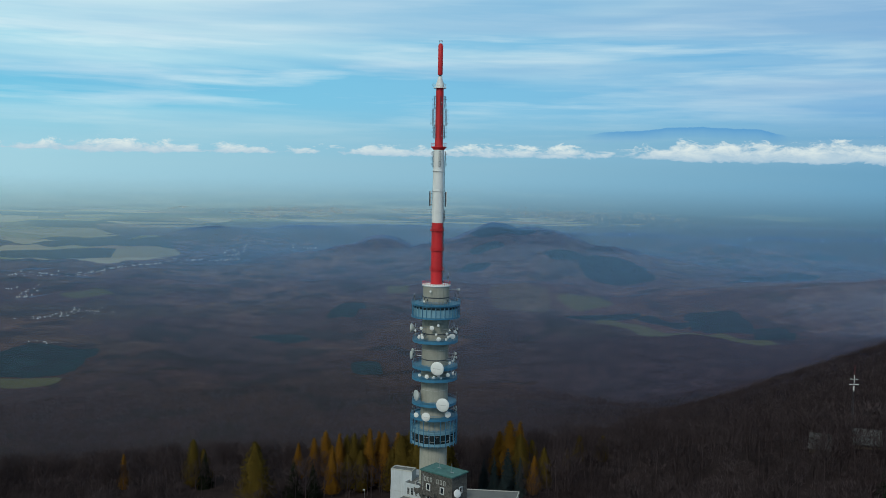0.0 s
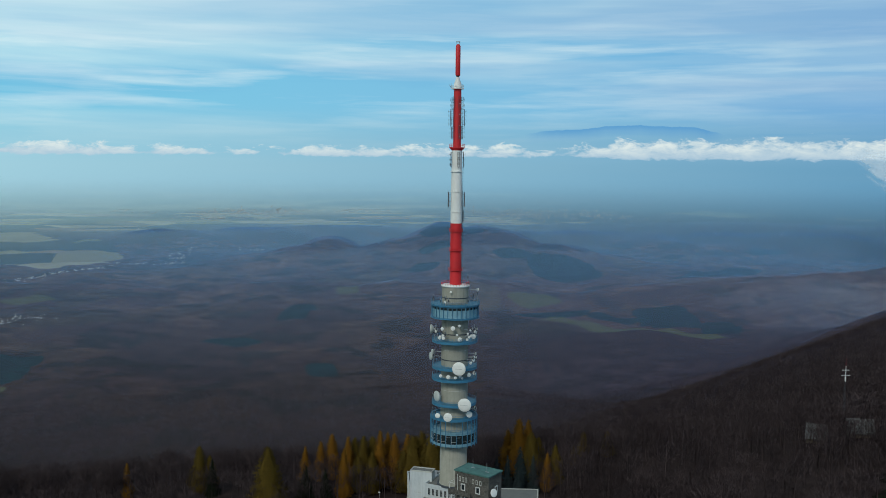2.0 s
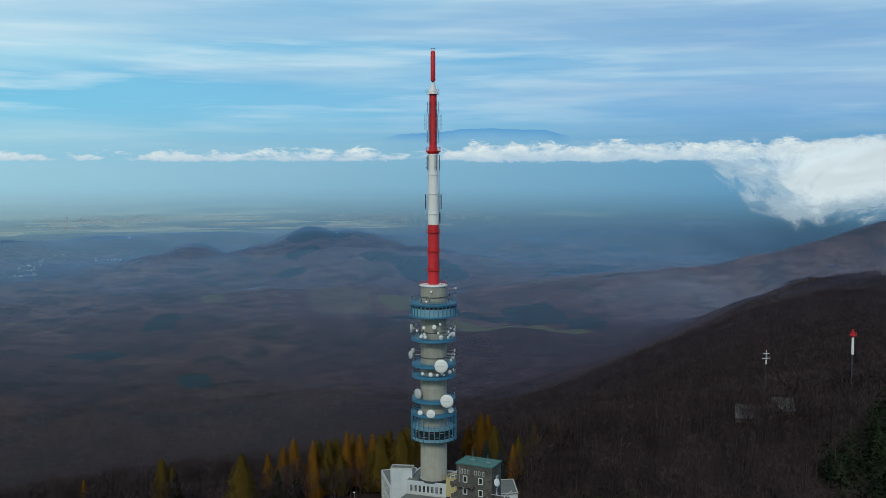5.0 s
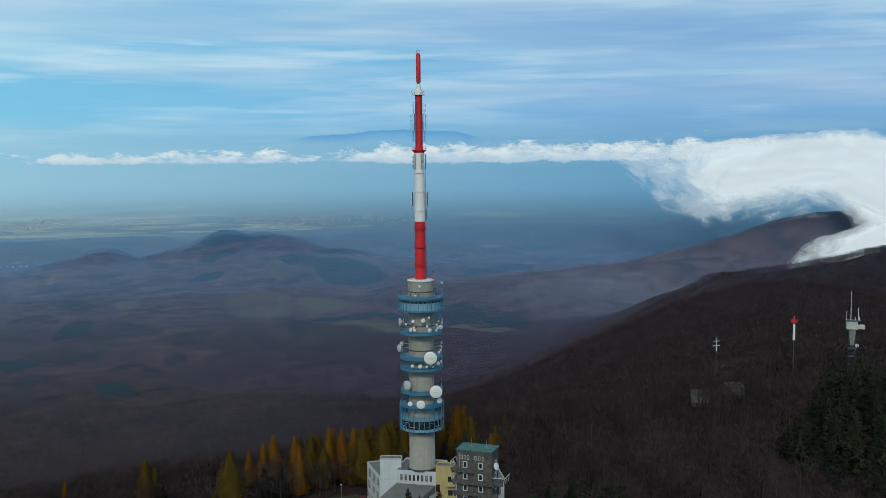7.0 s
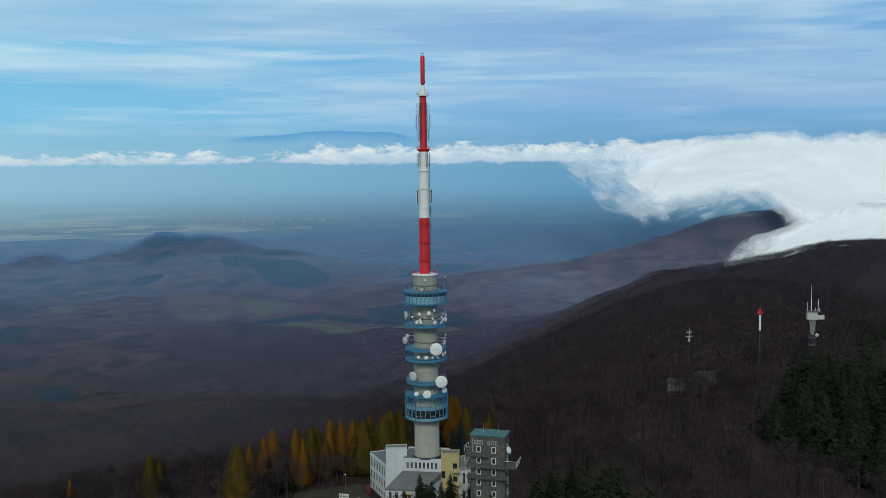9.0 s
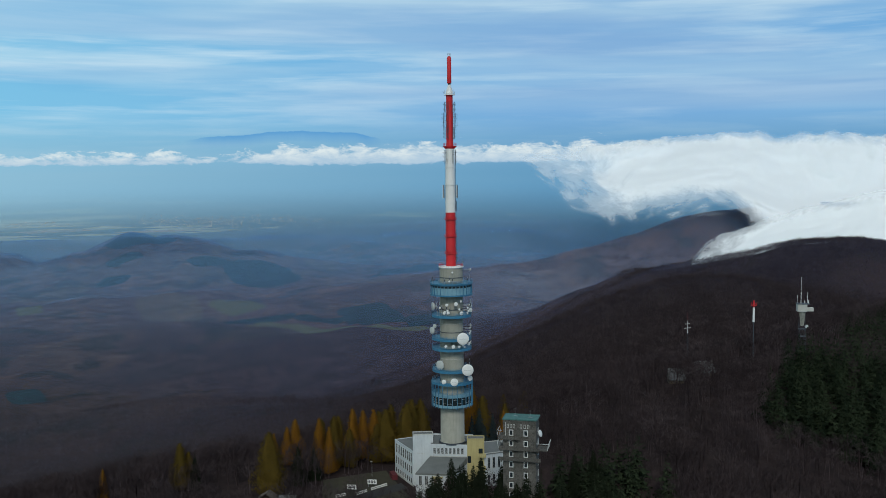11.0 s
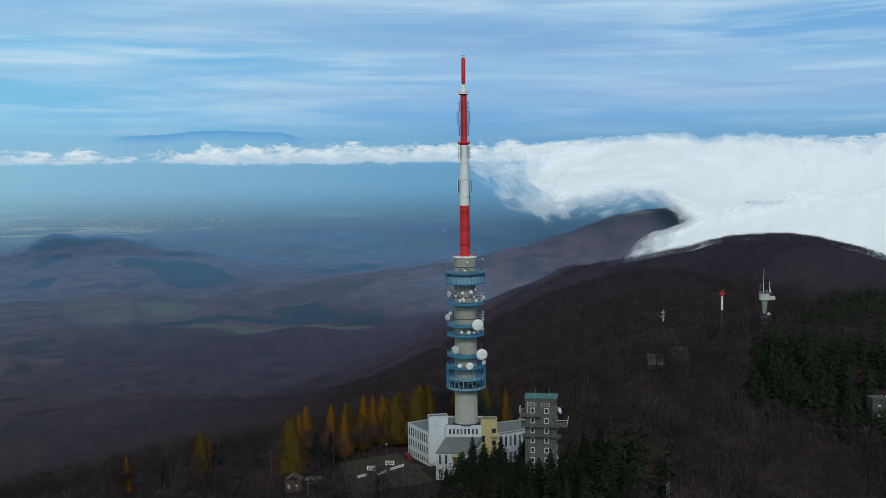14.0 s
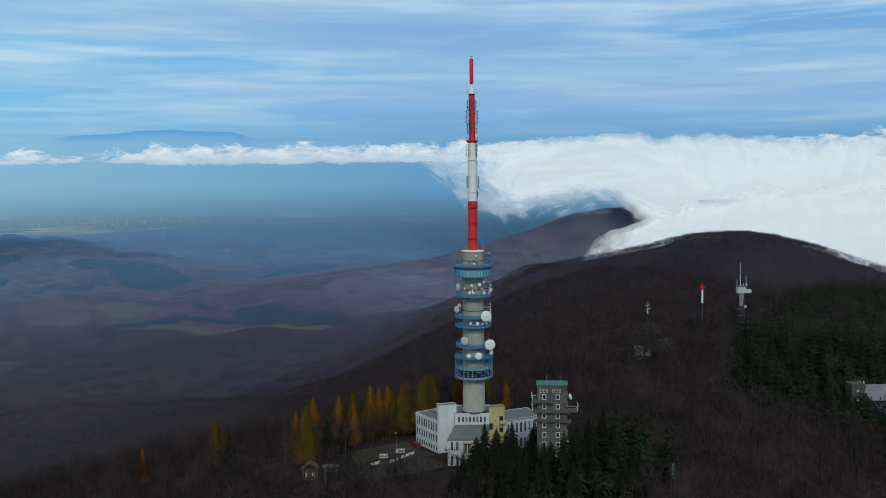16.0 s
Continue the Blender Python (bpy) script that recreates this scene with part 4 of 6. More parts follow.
for turn, z, r, aim in ((-42, 62.3, 0.62, -30), (-20, 62.2, 0.8, -12), (-2, 62.0, 0.55, 0), (10, 62.6, 0.55, 5), (16, 61.8, 0.45, 10), (36, 62.7, 0.75, 18), (56, 63.0, 0.7, 60),
                        (70, 62.2, 0.55, 80), (42, 67.2, 0.6, 36), (54, 68.0, 0.7, 50), (62, 69.2, 0.55, 66), (70, 70.2, 0.6, 80), (78, 68.4, 0.5, 90)):
    shaft_dish(r, turn, z, 8.5, "small white microwave dish at the gallery railing", aim=aim)
for turn, z, r in ((-20, 94.2, 0.42), (-30, 90.6, 0.42), (82, 94.6, 0.55)):
    shaft_dish(r, turn, z, 6.3 if z > 92 and turn < 0 else 8.9, "small white dish near the top of the shaft", aim=turn)
# aerial poles along the galleries
for turn, z, h in ((-62, 75.4, 6.2), (-55, 75.4, 5.0), (-70, 75.4, 4.0), (48, 75.4, 5.6), (56, 75.4, 6.4), (64, 75.4, 5.0), (76, 75.4, 5.6), (86, 75.4, 4.4), (-30, 75.4, 4.2), (-40, 75.4, 5.4),
                   (52, 65.2, 5.0), (62, 65.2, 6.0), (72, 65.2, 4.0), (-78, 65.2, 6.0), (60, 60.8, 3.2), (-82, 51.2, 3.4), (88, 51.2, 3.6), (-30, 88.7, 4.4), (-45, 88.7, 3.2), (30, 88.7, 3.4),
                   (80, 88.7, 6.4), (-100, 88.7, 3.8), (120, 88.7, 4.0), (-62, 46.0, 2.4), (-80, 46.0, 3.2), (95, 46.0, 3.0), (-22, 88.7, 3.6), (60, 96.4, 4.4)):
    rr = 8.45 if z < 95 else 5.2
    pole = thing("aerial_pole", Matrix.Translation(polar(rr, turn, z)), "thin steel aerial pole clamped to the gallery railing", "aerial", "aerials on the galleries")
    part("tube", rod((0, 0, -0.1), (0, 0, h), 0.09), GREY_STEEL, pole)
    for k in range(3):
        zz = h * (0.45 + 0.22 * k)
        part("crossarm", rod((-0.45, 0, zz), (0.45, 0, zz), 0.05, seg=4), DARK_STEEL, pole)
    part("aerial_box", block((0.34, 0.22, 0.9), Matrix.Translation((0, -0.2, h * 0.7))), DARK_STEEL, pole)

# ---- buildings at the foot of the tower ----
def wall_frame(a, b, z):
    """A pose on the wall from a to b (seen from outside, left to right): x along it, y into the wall, z up."""
    d = Vector((b[0] - a[0], b[1] - a[1], 0))
    return Matrix.Translation((a[0], a[1], z)) @ Matrix.Rotation(math.atan2(d.y, d.x), 4, "Z"), d.length


def windows_on(parent, a, b, z, count, width, height, margin=0.8, frame_mat=None, deep=0.12, sill=True):
    """A row of windows in the wall from a to b: each has a frame round a dark pane, a bar across and a sill."""
    m, length = wall_frame(a, b, z)
    step = (length - 2 * margin) / count
    for k in range(count):
        x = margin + step * (k + 0.5)
        place = m @ Matrix.Translation((x, 0, height / 2))
        bm = bmesh.new()
        t = 0.12
        for sx in (-1, 1):
            block((t, deep, height), place @ Matrix.Translation((sx * (width - t) / 2, -deep / 2 + 0.03, 0)), bm)
        for sz in (-1, 1):
            block((width - 2 * t, deep, t), place @ Matrix.Translation((0, -deep / 2 + 0.03, sz * (height - t) / 2)), bm)
        block((0.07, deep * 0.6, height - 2 * t), place @ Matrix.Translation((0, -deep * 0.3 + 0.03, 0)), bm)
        win = part("window", bm, frame_mat or FRAME_WHITE, parent)
        part("pane", block((width - 0.1, 0.04, height - 0.1), place @ Matrix.Translation((0, -0.012, 0))), GLASS, win)
        if sill:
            part("sill", block((width + 0.2, 0.25, 0.08), place @ Matrix.Translation((0, -0.14, -height / 2 - 0.06))), PALE_CONCRETE, win)


def parapet(parent, poly, z, high=0.5, thick=0.35, material=None, name="parapet"):
    """A low wall round the edge of a roof, one piece to a side."""
    if sum(a[0] * b[1] - b[0] * a[1] for a, b in zip(poly, poly[1:] + poly[:1])) < 0:
        poly = poly[::-1]
    for a, b in zip(poly, poly[1:] + poly[:1]):
        m, length = wall_frame(a, b, z)
        part(name, block((length + 0.1, thick, high), m @ Matrix.Translation((length / 2, thick / 2 - 0.06, high / 2 - 0.1))), material or WHITE_WALL, parent)


def clutter(parent, spots, z):
    for x, y, w, d, h in spots:
        part("roof_vent", block((w, d, h), Matrix.Translation((x, y, z + h / 2)), bevel=0.05), GREY_STEEL, parent)


station = thing("station_building", Matrix.Identity(4), "white and yellow rendered station building around the tower's foot", "building")
GROUND = -5.0
WEST = [(-17.0, 27.2), (-16.6, 6.3), (-2.0, 4.0), (-2.0, 27.2)]
west = part("west_wing", prism(WEST, GROUND, 14.0), WHITE_WALL, station, "white three-storey wing with narrow windows")
part("roof", prism([(-16.7, 26.9), (-16.3, 6.6), (-2.3, 4.3), (-2.3, 26.9)], 14.004, 14.12), ROOF_GREY, west)
parapet(west, WEST, 14.0, 0.45)
windows_on(west, WEST[0], WEST[1], 8.6, 9, 1.4, 4.5, 0.7)
windows_on(west, WEST[0], WEST[1], 3.6, 9, 1.4, 3.6, 0.7)
windows_on(west, WEST[0], WEST[1], -0.6, 9, 1.4, 2.4, 0.7)
part("plinth", prism([(-17.25, 27.4), (-16.85, 6.1), (-16.5, 6.1), (-16.9, 27.4)], GROUND, 0.6 - 1.6), PALE_CONCRETE, west)
for n, y in enumerate((11, 17, 23)):
    part("skylight", block((3.2, 4.0, 1.0), Matrix.Translation((-7.5 + n * 0.5, y, 14.6)) @ Matrix.Rotation(0.2, 4, "X"), bevel=0.08), GREY_STEEL, west)
STAIR = [(-16.55, 6.0), (-8.2, 3.0), (-6.6, 7.2), (-15.0, 10.2)]
stair = part("stair_block", prism(STAIR, GROUND, 21.6), WHITE_WALL, station, "tall blank white stair block")
part("roof", prism([(-16.2, 6.3), (-8.4, 3.4), (-7.0, 7.0), (-14.8, 9.8)], 21.604, 21.7), ROOF_GREY, stair)
parapet(stair, STAIR, 21.6, 0.5, 0.35, PALE_CONCRETE)
m, length = wall_frame(STAIR[0], STAIR[1], 13.2)
bm = bmesh.new()
for k in range(5):
    block((0.55, 0.05, 0.16), m @ Matrix.Translation((2.0 + 0.75 * k, -0.03, 0)), bm)
part("lettering", bm, PALE_CONCRETE, stair)
HALL = [(-11.1, 0.0), (3.0, -8.4), (12.5, 5.0), (-3.0, 14.5)]
hall = part("central_hall", prism(HALL, GROUND, 17.8), WHITE_WALL, station, "white hall with a band of windows under the tower")
part("roof", prism([(-10.6, 0.1), (2.9, -7.9), (12.0, 4.8), (-3.0, 14.0)], 17.804, 17.95), ROOF_GREY, hall)
parapet(hall, HALL, 17.8, 0.85)
windows_on(hall, HALL[0], HALL[1], 14.2, 8, 1.15, 2.8, 1.2)
part("string_course", prism([(-11.3, -0.25), (3.0, -8.75), (3.1, -8.4), (-11.1, 0.05)], 13.0, 13.4), PALE_CONCRETE, hall)
YELLOW = [(3.0, -8.45), (9.8, -11.6), (12.0, -7.2), (5.2, -4.0)]
yellow = part("yellow_block", prism(YELLOW, GROUND, 20.9), YELLOW_WALL, station, "yellow rendered block with stepped balcony")
part("roof", prism([(3.4, -8.2), (9.6, -11.1), (11.6, -7.2), (5.4, -4.4)], 20.904, 21.0), ROOF_GREY, yellow)
parapet(yellow, YELLOW, 20.9, 0.5, 0.35, YELLOW_WALL)
m, length = wall_frame(YELLOW[0], YELLOW[1], 0)
for z in (14.0, 8.4):
    part("balcony", block((3.4, 2.2, 1.2), m @ Matrix.Translation((length - 1.0, -1.0, z)), bevel=0.05), YELLOW_WALL, yellow)
    part("doorway", block((1.8, 0.06, 2.2), m @ Matrix.Translation((length - 1.6, -0.01, z + 1.75))), GLASS, yellow)
# no hollow here: a flat dark slab set on the wall face
part("recess_slab", block((1.6, 0.08, 3.0), m @ Matrix.Translation((0.9, -0.02, 12.0))), GLASS, yellow)
LOW = [(-23.0, -12.3), (-9.5, -20.5), (2.6, -8.9), (-11.2, -0.4)]
low = part("front_block", prism(LOW, GROUND, 0, tops=[10.6, 10.6, 12.9, 12.9]), WHITE_WALL, station, "low white block with a sloping grey roof")
part("roof", prism([(-23.2, -12.4), (-9.5, -20.8), (2.7, -8.8), (-11.3, -0.3)], 10.2, 0, tops=[10.85, 10.85, 13.1, 13.1]), ROOF_GREY, low)
windows_on(low, LOW[0], (-17.4, -15.7), 5.6, 2, 1.3, 4.2, 0.7)
windows_on(low, LOW[0], (-17.4, -15.7), -1.5, 2, 1.3, 4.8, 0.7)
windows_on(low, (-11.2, -0.4), LOW[0], 5.6, 5, 1.0, 3.2, 0.8)
m, length = wall_frame(LOW[0], LOW[1], 0)
part("canopy", block((4.6, 1.6, 0.5), m @ Matrix.Translation((9.2, -0.7, 9.4)), bevel=0.05), YELLOW_WALL, low)
part("porch", block((3.6, 0.1, 4.4), m @ Matrix.Translation((9.2, -0.02, 6.6))), WOOD, low)
for k in range(3):
    part("porch_post", block((0.25, 0.3, 4.4), m @ Matrix.Translation((7.6 + 1.6 * k, -0.2, 6.6))), FRAME_WHITE, low)
LINK = [(9.9, -11.3), (31.0, -13.0), (34.0, 3.0), (13.0, 5.0)]
link_block = part("link_block", prism(LINK, GROUND, 14.0), WHITE_WALL, station, "white link building with tall windows and grey roof")
part("roof", prism([(9.6, -11.6), (31.3, -13.3), (34.3, 3.3), (12.8, 5.3)], 14.004, 14.35), ROOF_GREY, link_block)
windows_on(link_block, LINK[0], LINK[1], 7.6, 8, 1.3, 5.0, 0.9)
windows_on(link_block, LINK[0], LINK[1], 0.6, 8, 1.3, 4.4, 0.9)
parapet(link_block, LINK, 14.2, 0.5, 0.35, PALE_CONCRETE)
for x in (13.5, 20.0, 26.5):
    part("gutter_post", rod((x, -11.85 - (x - 10) * 0.075, -4.9), (x, -11.85 - (x - 10) * 0.075, 14.2), 0.08), PALE_CONCRETE, link_block)

# ---- old stone lookout tower ----
lookout = thing("stone_tower", pose(-3.7, -54.6, -9.0, 0, 0, -38.3), "dark rubble stone tower with balconies and a green copper roof", "tower")
SW, SD, SH = 12.9, 8.0, 50.8
trunk = part("stone_body", prism([(0, 0), (SW, 0), (SW, SD), (0, SD)], 0, SH), STONE, lookout, "dark rubble stone walls")
part("roof", prism([(-0.35, -0.35), (SW + 0.35, -0.35), (SW + 0.35, SD + 0.35), (-0.35, SD + 0.35)], SH + 0.004, SH + 0.3), COPPER, lookout, "green copper flat roof")
for a, b in (((0, 0), (SW, 0)), ((SW, 0), (SW, SD)), ((SW, SD), (0, SD)), ((0, SD), (0, 0))):
    m, length = wall_frame(a, b, SH)
    part("roof_kerb", block((length + 0.7, 0.25, 0.45), m @ Matrix.Translation((length / 2, -0.2, 0.2)), bevel=0.04), COPPER, lookout)
for x, y in ((4, 4.5), (10, 3.5)):
    bm = rod((x, y, SH + 0.3), (x, y, SH + 3.6), 0.06)
    rod((x - 0.6, y, SH + 0.5), (x + 0.9, y, SH + 0.5), 0.12, bm)
    part("roof_aerial", bm, GREY_STEEL, lookout)
for n in range(9):
    z = SH - 6.2 - 4.15 * n
    for x in (3.15, 8.85):
        place = Matrix.Translation((x, 0, z + 1.2))
        bm = bmesh.new()
        for sx in (-1, 1):
            block((0.3, 0.16, 2.36), place @ Matrix.Translation((sx * 0.69, -0.06, 0)), bm)
        for sz in (-1, 1):
            block((1.08, 0.16, 0.3), place @ Matrix.Translation((0, -0.06, sz * 1.03)), bm)
        win = part("window", bm, FRAME_WHITE, lookout, "white framed window")
        part("pane", block((1.1, 0.05, 1.8), place @ Matrix.Translation((0, -0.02, 0))), GLASS, win)
for n in range(8):
    z = SH - 6.2 - 4.15 * n
    place = Matrix.Translation((SW, 4.6, z + 1.2)) @ Matrix.Rotation(radians(90), 4, "Z")
    bm = bmesh.new()
    for sx in (-1, 1):
        block((0.34, 0.16, 2.4), place @ Matrix.Translation((sx * 0.65, -0.06, 0)), bm)
    for sz in (-1, 1):
        block((0.96, 0.16, 0.34), place @ Matrix.Translation((0, -0.06, sz * 1.03)), bm)
    win = part("window", bm, FRAME_WHITE, lookout, "white framed window")
    part("pane", block((1.0, 0.05, 1.7), place @ Matrix.Translation((0, -0.02, 0))), GLASS, win)
# unreadable wording under the roof, as outlined bars
for x in (1.9, 3.1, 4.3, 7.0, 8.4, 9.8):
    bm = bmesh.new()
    for sx in (-0.32, 0.32):
        block((0.14, 0.08, 1.5), Matrix.Translation((x + sx, -0.05, SH - 2.4)), bm)
    for sz in (-0.68, 0.68):
        block((0.5, 0.08, 0.14), Matrix.Translation((x, -0.05, SH - 2.4 + sz)), bm)
    part("letter", bm, PALE_CONCRETE, lookout)
part("down_pipe", rod((1.0, -0.12, SH - 6.6), (1.0, -0.12, SH - 1.0), 0.09), FRAME_WHITE, lookout)


def balcony(x0, x1, z, out, label):
    slab = part("balcony", block((x1 - x0, out, 0.5), Matrix.Translation(((x0 + x1) / 2, -out / 2, z)), bevel=0.05), STONE, lookout, label)
    bm = bmesh.new()
    block((x1 - x0, 0.3, 1.0), Matrix.Translation(((x0 + x1) / 2, -out + 0.15, z + 0.75)), bm)
    part("balustrade", bm, STONE, slab)
    for k in range(int((x1 - x0) / 2.4) + 1):
        part("corbel", block((0.5, out * 0.8, 0.7), Matrix.Translation((x0 + 0.6 + k * 2.4, -out * 0.4, z - 0.55))), STONE, slab)
    return slab


balcony(-1.8, 6.8, SH - 7.2, 1.5, "dark stone balcony")
balcony(-1.4, SW + 0.6, SH - 11.4, 1.5, "dark stone balcony")
balcony(-1.2, SW + 1.8, SH - 15.6, 1.3, "dark stone balcony")
for x, z, w, s in ((-1.9, SH - 7.0, 1.4, -1), (-1.8, SH - 11.2, 1.4, -1), (SW, SH - 11.4, 4.2, 1)):
    deckm = part("side_balcony", block((w, 6.4, 0.4), Matrix.Translation((x + w / 2, 3.0, z)), bevel=0.04), STONE, lookout, "stone side balcony with white rails")
    bm = bmesh.new()
    edge = x if s < 0 else x + w
    for y in (-0.1, 3.0, 6.0):
        rod((edge, y, z), (edge + 0.5 * s, y, z + 2.6 if s < 0 else z + 2.9), 0.09, bm, 6)
    rod((edge + 0.5 * s, -0.1, z + 2.6), (edge + 0.5 * s, 6.0, z + 2.6), 0.1, bm, 6)
    rod((x, -0.1, z + 2.6), (x + w + (0.5 if s > 0 else 0), -0.1, z + 2.6), 0.09, bm, 6)
    part("rail", bm, FRAME_WHITE, deckm)
for z in (SH - 25, SH - 33):
    part("drain_box", block((1.0, 0.5, 0.7), Matrix.Translation((SW + 0.3, 2.0, z)), bevel=0.05), PALE_CONCRETE, lookout)
corner = lookout.matrix_basis @ Vector((SW + 1.4, 1.0, SH - 4.9))
sat = dish("satellite_dish", 1.3, corner, 35, "white satellite dish bolted to the corner of the stone tower", deep=0.25, tilt=18)
inv = sat.matrix_basis.inverted()
part("arm", rod(inv @ (corner + Vector((0.0, 0.6, -0.3))), inv @ (lookout.matrix_basis @ Vector((SW - 0.1, 2.0, SH - 5.4))), 0.1), GREY_STEEL, sat)

# ---- trees ----
def soup(name, verts, tris, tone, material, puff=None):
    """A mesh from arrays of corners and triangles, with a tone for each corner."""
    mesh = bpy.data.meshes.new(name)
    mesh.vertices.add(len(verts))
    mesh.vertices.foreach_set("co", verts.astype(np.float32).ravel())
    mesh.loops.add(tris.size)
    mesh.loops.foreach_set("vertex_index", tris.astype(np.int32).ravel())
    mesh.polygons.add(len(tris))
    mesh.polygons.foreach_set("loop_start", np.arange(0, tris.size, 3, dtype=np.int32))
    mesh.update(calc_edges=True)
    at = mesh.attributes.new("tone", "FLOAT", "POINT")
    at.data.foreach_set("value", tone.astype(np.float32))
    if puff is not None:
        at = mesh.attributes.new("puff", "FLOAT_VECTOR", "POINT")
        at.data.foreach_set("vector", puff.astype(np.float32).ravel())
    mesh.materials.append(material)
    return mesh


class Heap:
    """Collects corners and triangles."""

    def __init__(self):
        self.v, self.t, self.n = [], [], 0

    def put(self, v, t):
        self.v.append(np.asarray(v, float))
        self.t.append(np.asarray(t, int) + self.n)
        self.n += len(v)

    def stick(self, a, b, ra, rb, sides=3):
        a, b = np.array(a, float), np.array(b, float)
        d = (b - a) / (np.linalg.norm(b - a) + 1e-9)
        s = np.cross(d, (0.31, 0.17, 0.93) if abs(d[2]) < 0.9 else (1, 0, 0))
        s /= np.linalg.norm(s)
        u = np.cross(d, s)
        k = np.arange(sides) * 2 * np.pi / sides
        hoop = np.outer(np.cos(k), s) + np.outer(np.sin(k), u)
        i = np.arange(sides)
        j = (i + 1) % sides
        t = np.concatenate([np.stack([i, j, i + sides], 1), np.stack([j, j + sides, i + sides], 1)])
        self.put(np.concatenate([a + hoop * ra, b + hoop * rb]), t)

    def blade(self, a, b, width, rng):
        """A thin three-cornered spray from a to b."""
        a, b = np.array(a, float), np.array(b, float)
        side = np.cross(b - a, rng.normal(size=3))
        side *= width / (np.linalg.norm(side) + 1e-9)
        self.put([a - side * 0.5, a + side * 0.5, b], [[0, 1, 2]])

    def arrays(self):
        return np.concatenate(self.v), np.concatenate(self.t)


def bare_tree(seed, height, limbs, twigs, wide=0.3, long=0.12, thick=0.022, trunk=2):
    """A leafless broadleaf: trunk, rising limbs and a rounded, lobed crown of fine upright twigs."""
    rng, h = np.random.RandomState(seed), Heap()
    fork = height * rng.uniform(0.35, 0.5)
    lean = rng.normal(size=2) * 0.03 * height
    mid = np.array([lean[0], lean[1], fork])
    top = mid + (lean[0], lean[1], height * 0.45)
    h.stick((0, 0, -1.0), mid, 0.014 * height, 0.010 * height)
    if trunk > 1:
        h.stick(mid, top, 0.010 * height, 0.002 * height)
    for n in range(limbs):
        a = 2 * np.pi * (n + rng.uniform(0, 0.8)) / limbs
        start = mid + (top - mid) * rng.uniform(0, 0.4)
        out = height * wide * rng.uniform(0.5, 0.9)
        h.stick(start, start + np.array([np.cos(a) * out, np.sin(a) * out, height * rng.uniform(0.18, 0.34)]), 0.005 * height, 0.0015 * height)
    lobes = rng.normal(size=(6, 3))
    lobes /= np.linalg.norm(lobes, axis=1)[:, None]
    for n in range(twigs):
        # a point in the uneven dome of the crown, fuller towards its skin
        d = rng.normal(size=3)
        d /= np.linalg.norm(d)
        d = d * rng.uniform(0.3, 1.0) ** 0.5 * (0.72 + 0.34 * max(0.0, np.max(lobes @ d)) ** 3)
        p = np.array([lean[0] * 1.5 + d[0] * wide * height, lean[1] * 1.5 + d[1] * wide * height, height * (0.68 + 0.29 * d[2])])
        q = p + np.array([d[0] * 0.6 + rng.normal() * 0.4, d[1] * 0.6 + rng.normal() * 0.4, rng.uniform(0.3, 1.1)]) * long * height
        h.blade(p, q, thick * height, rng)
    return h.arrays()


def larch_model(seed, height, width, count, power, foot):
    """A soft-needled conifer: a slim lumpy core and a loose coat of small drooping sprays, thinning to a pointed top."""
    rng, h = np.random.RandomState(seed), Heap()
    waves = rng.uniform(0, 6.28, 4)

    def reach(f, a):
        return width * 0.5 * (1 - f) ** power * (0.82 + 0.14 * np.sin(3 * a + waves[0] + 9 * f) + 0.12 * np.sin(14 * f + waves[1] + 2 * a)) * min(1.0, 0.45 + f * 4)

    rings = []
    for f in np.linspace(0, 0.97, 9):
        k = np.arange(7) * 2 * np.pi / 7
        rings.append([(0.72 * reach(f, a) * np.cos(a), 0.72 * reach(f, a) * np.sin(a), height * (foot + (1 - foot) * f)) for a in k])
    n = 7
    faces = [[r * n + i, r * n + (i + 1) % n, (r + 1) * n + i] for r in range(8) for i in range(n)] + [[r * n + (i + 1) % n, (r + 1) * n + (i + 1) % n, (r + 1) * n + i] for r in range(8) for i in range(n)]
    h.put(np.array(rings).reshape(-1, 3), faces)
    for n in range(count):
        f = 1 - rng.uniform(0, 1) ** 0.62
        a = rng.uniform(0, 2 * np.pi)
        r = reach(f, a) * rng.uniform(0.55, 1.08) + 0.15
        p = np.array([np.cos(a) * r, np.sin(a) * r, height * (foot + (1 - foot) * f)])
        q = p + np.array([np.cos(a), np.sin(a), 0]) * rng.uniform(0.25, 0.75) + rng.normal(size=3) * 0.3 + (0, 0, rng.uniform(-0.3, 0.5))
        h.blade(p, q, rng.uniform(0.2, 0.42), rng)
    h.blade((0, 0, height * 0.94), (0, 0, height * 1.03), 0.3, rng)
    return h.arrays()


def outward(v, cone):
    """The way out of a crown at each of its corners: from the middle of a dome, or off the flank of a cone."""
    if cone:
        n = np.stack([v[:, 0], v[:, 1], 0.5 * np.hypot(v[:, 0], v[:, 1]) + 0.01], 1)
    else:
        n = (v - (0, 0, 0.6 * v[:, 2].max())) * (1, 1, 1.3) + (0, 0, 1.0)
        n[:, 2] = np.maximum(n[:, 2], 0.35 * np.hypot(n[:, 0], n[:, 1]) + 0.2)
    return n / (np.linalg.norm(n, axis=1)[:, None] + 1e-9)


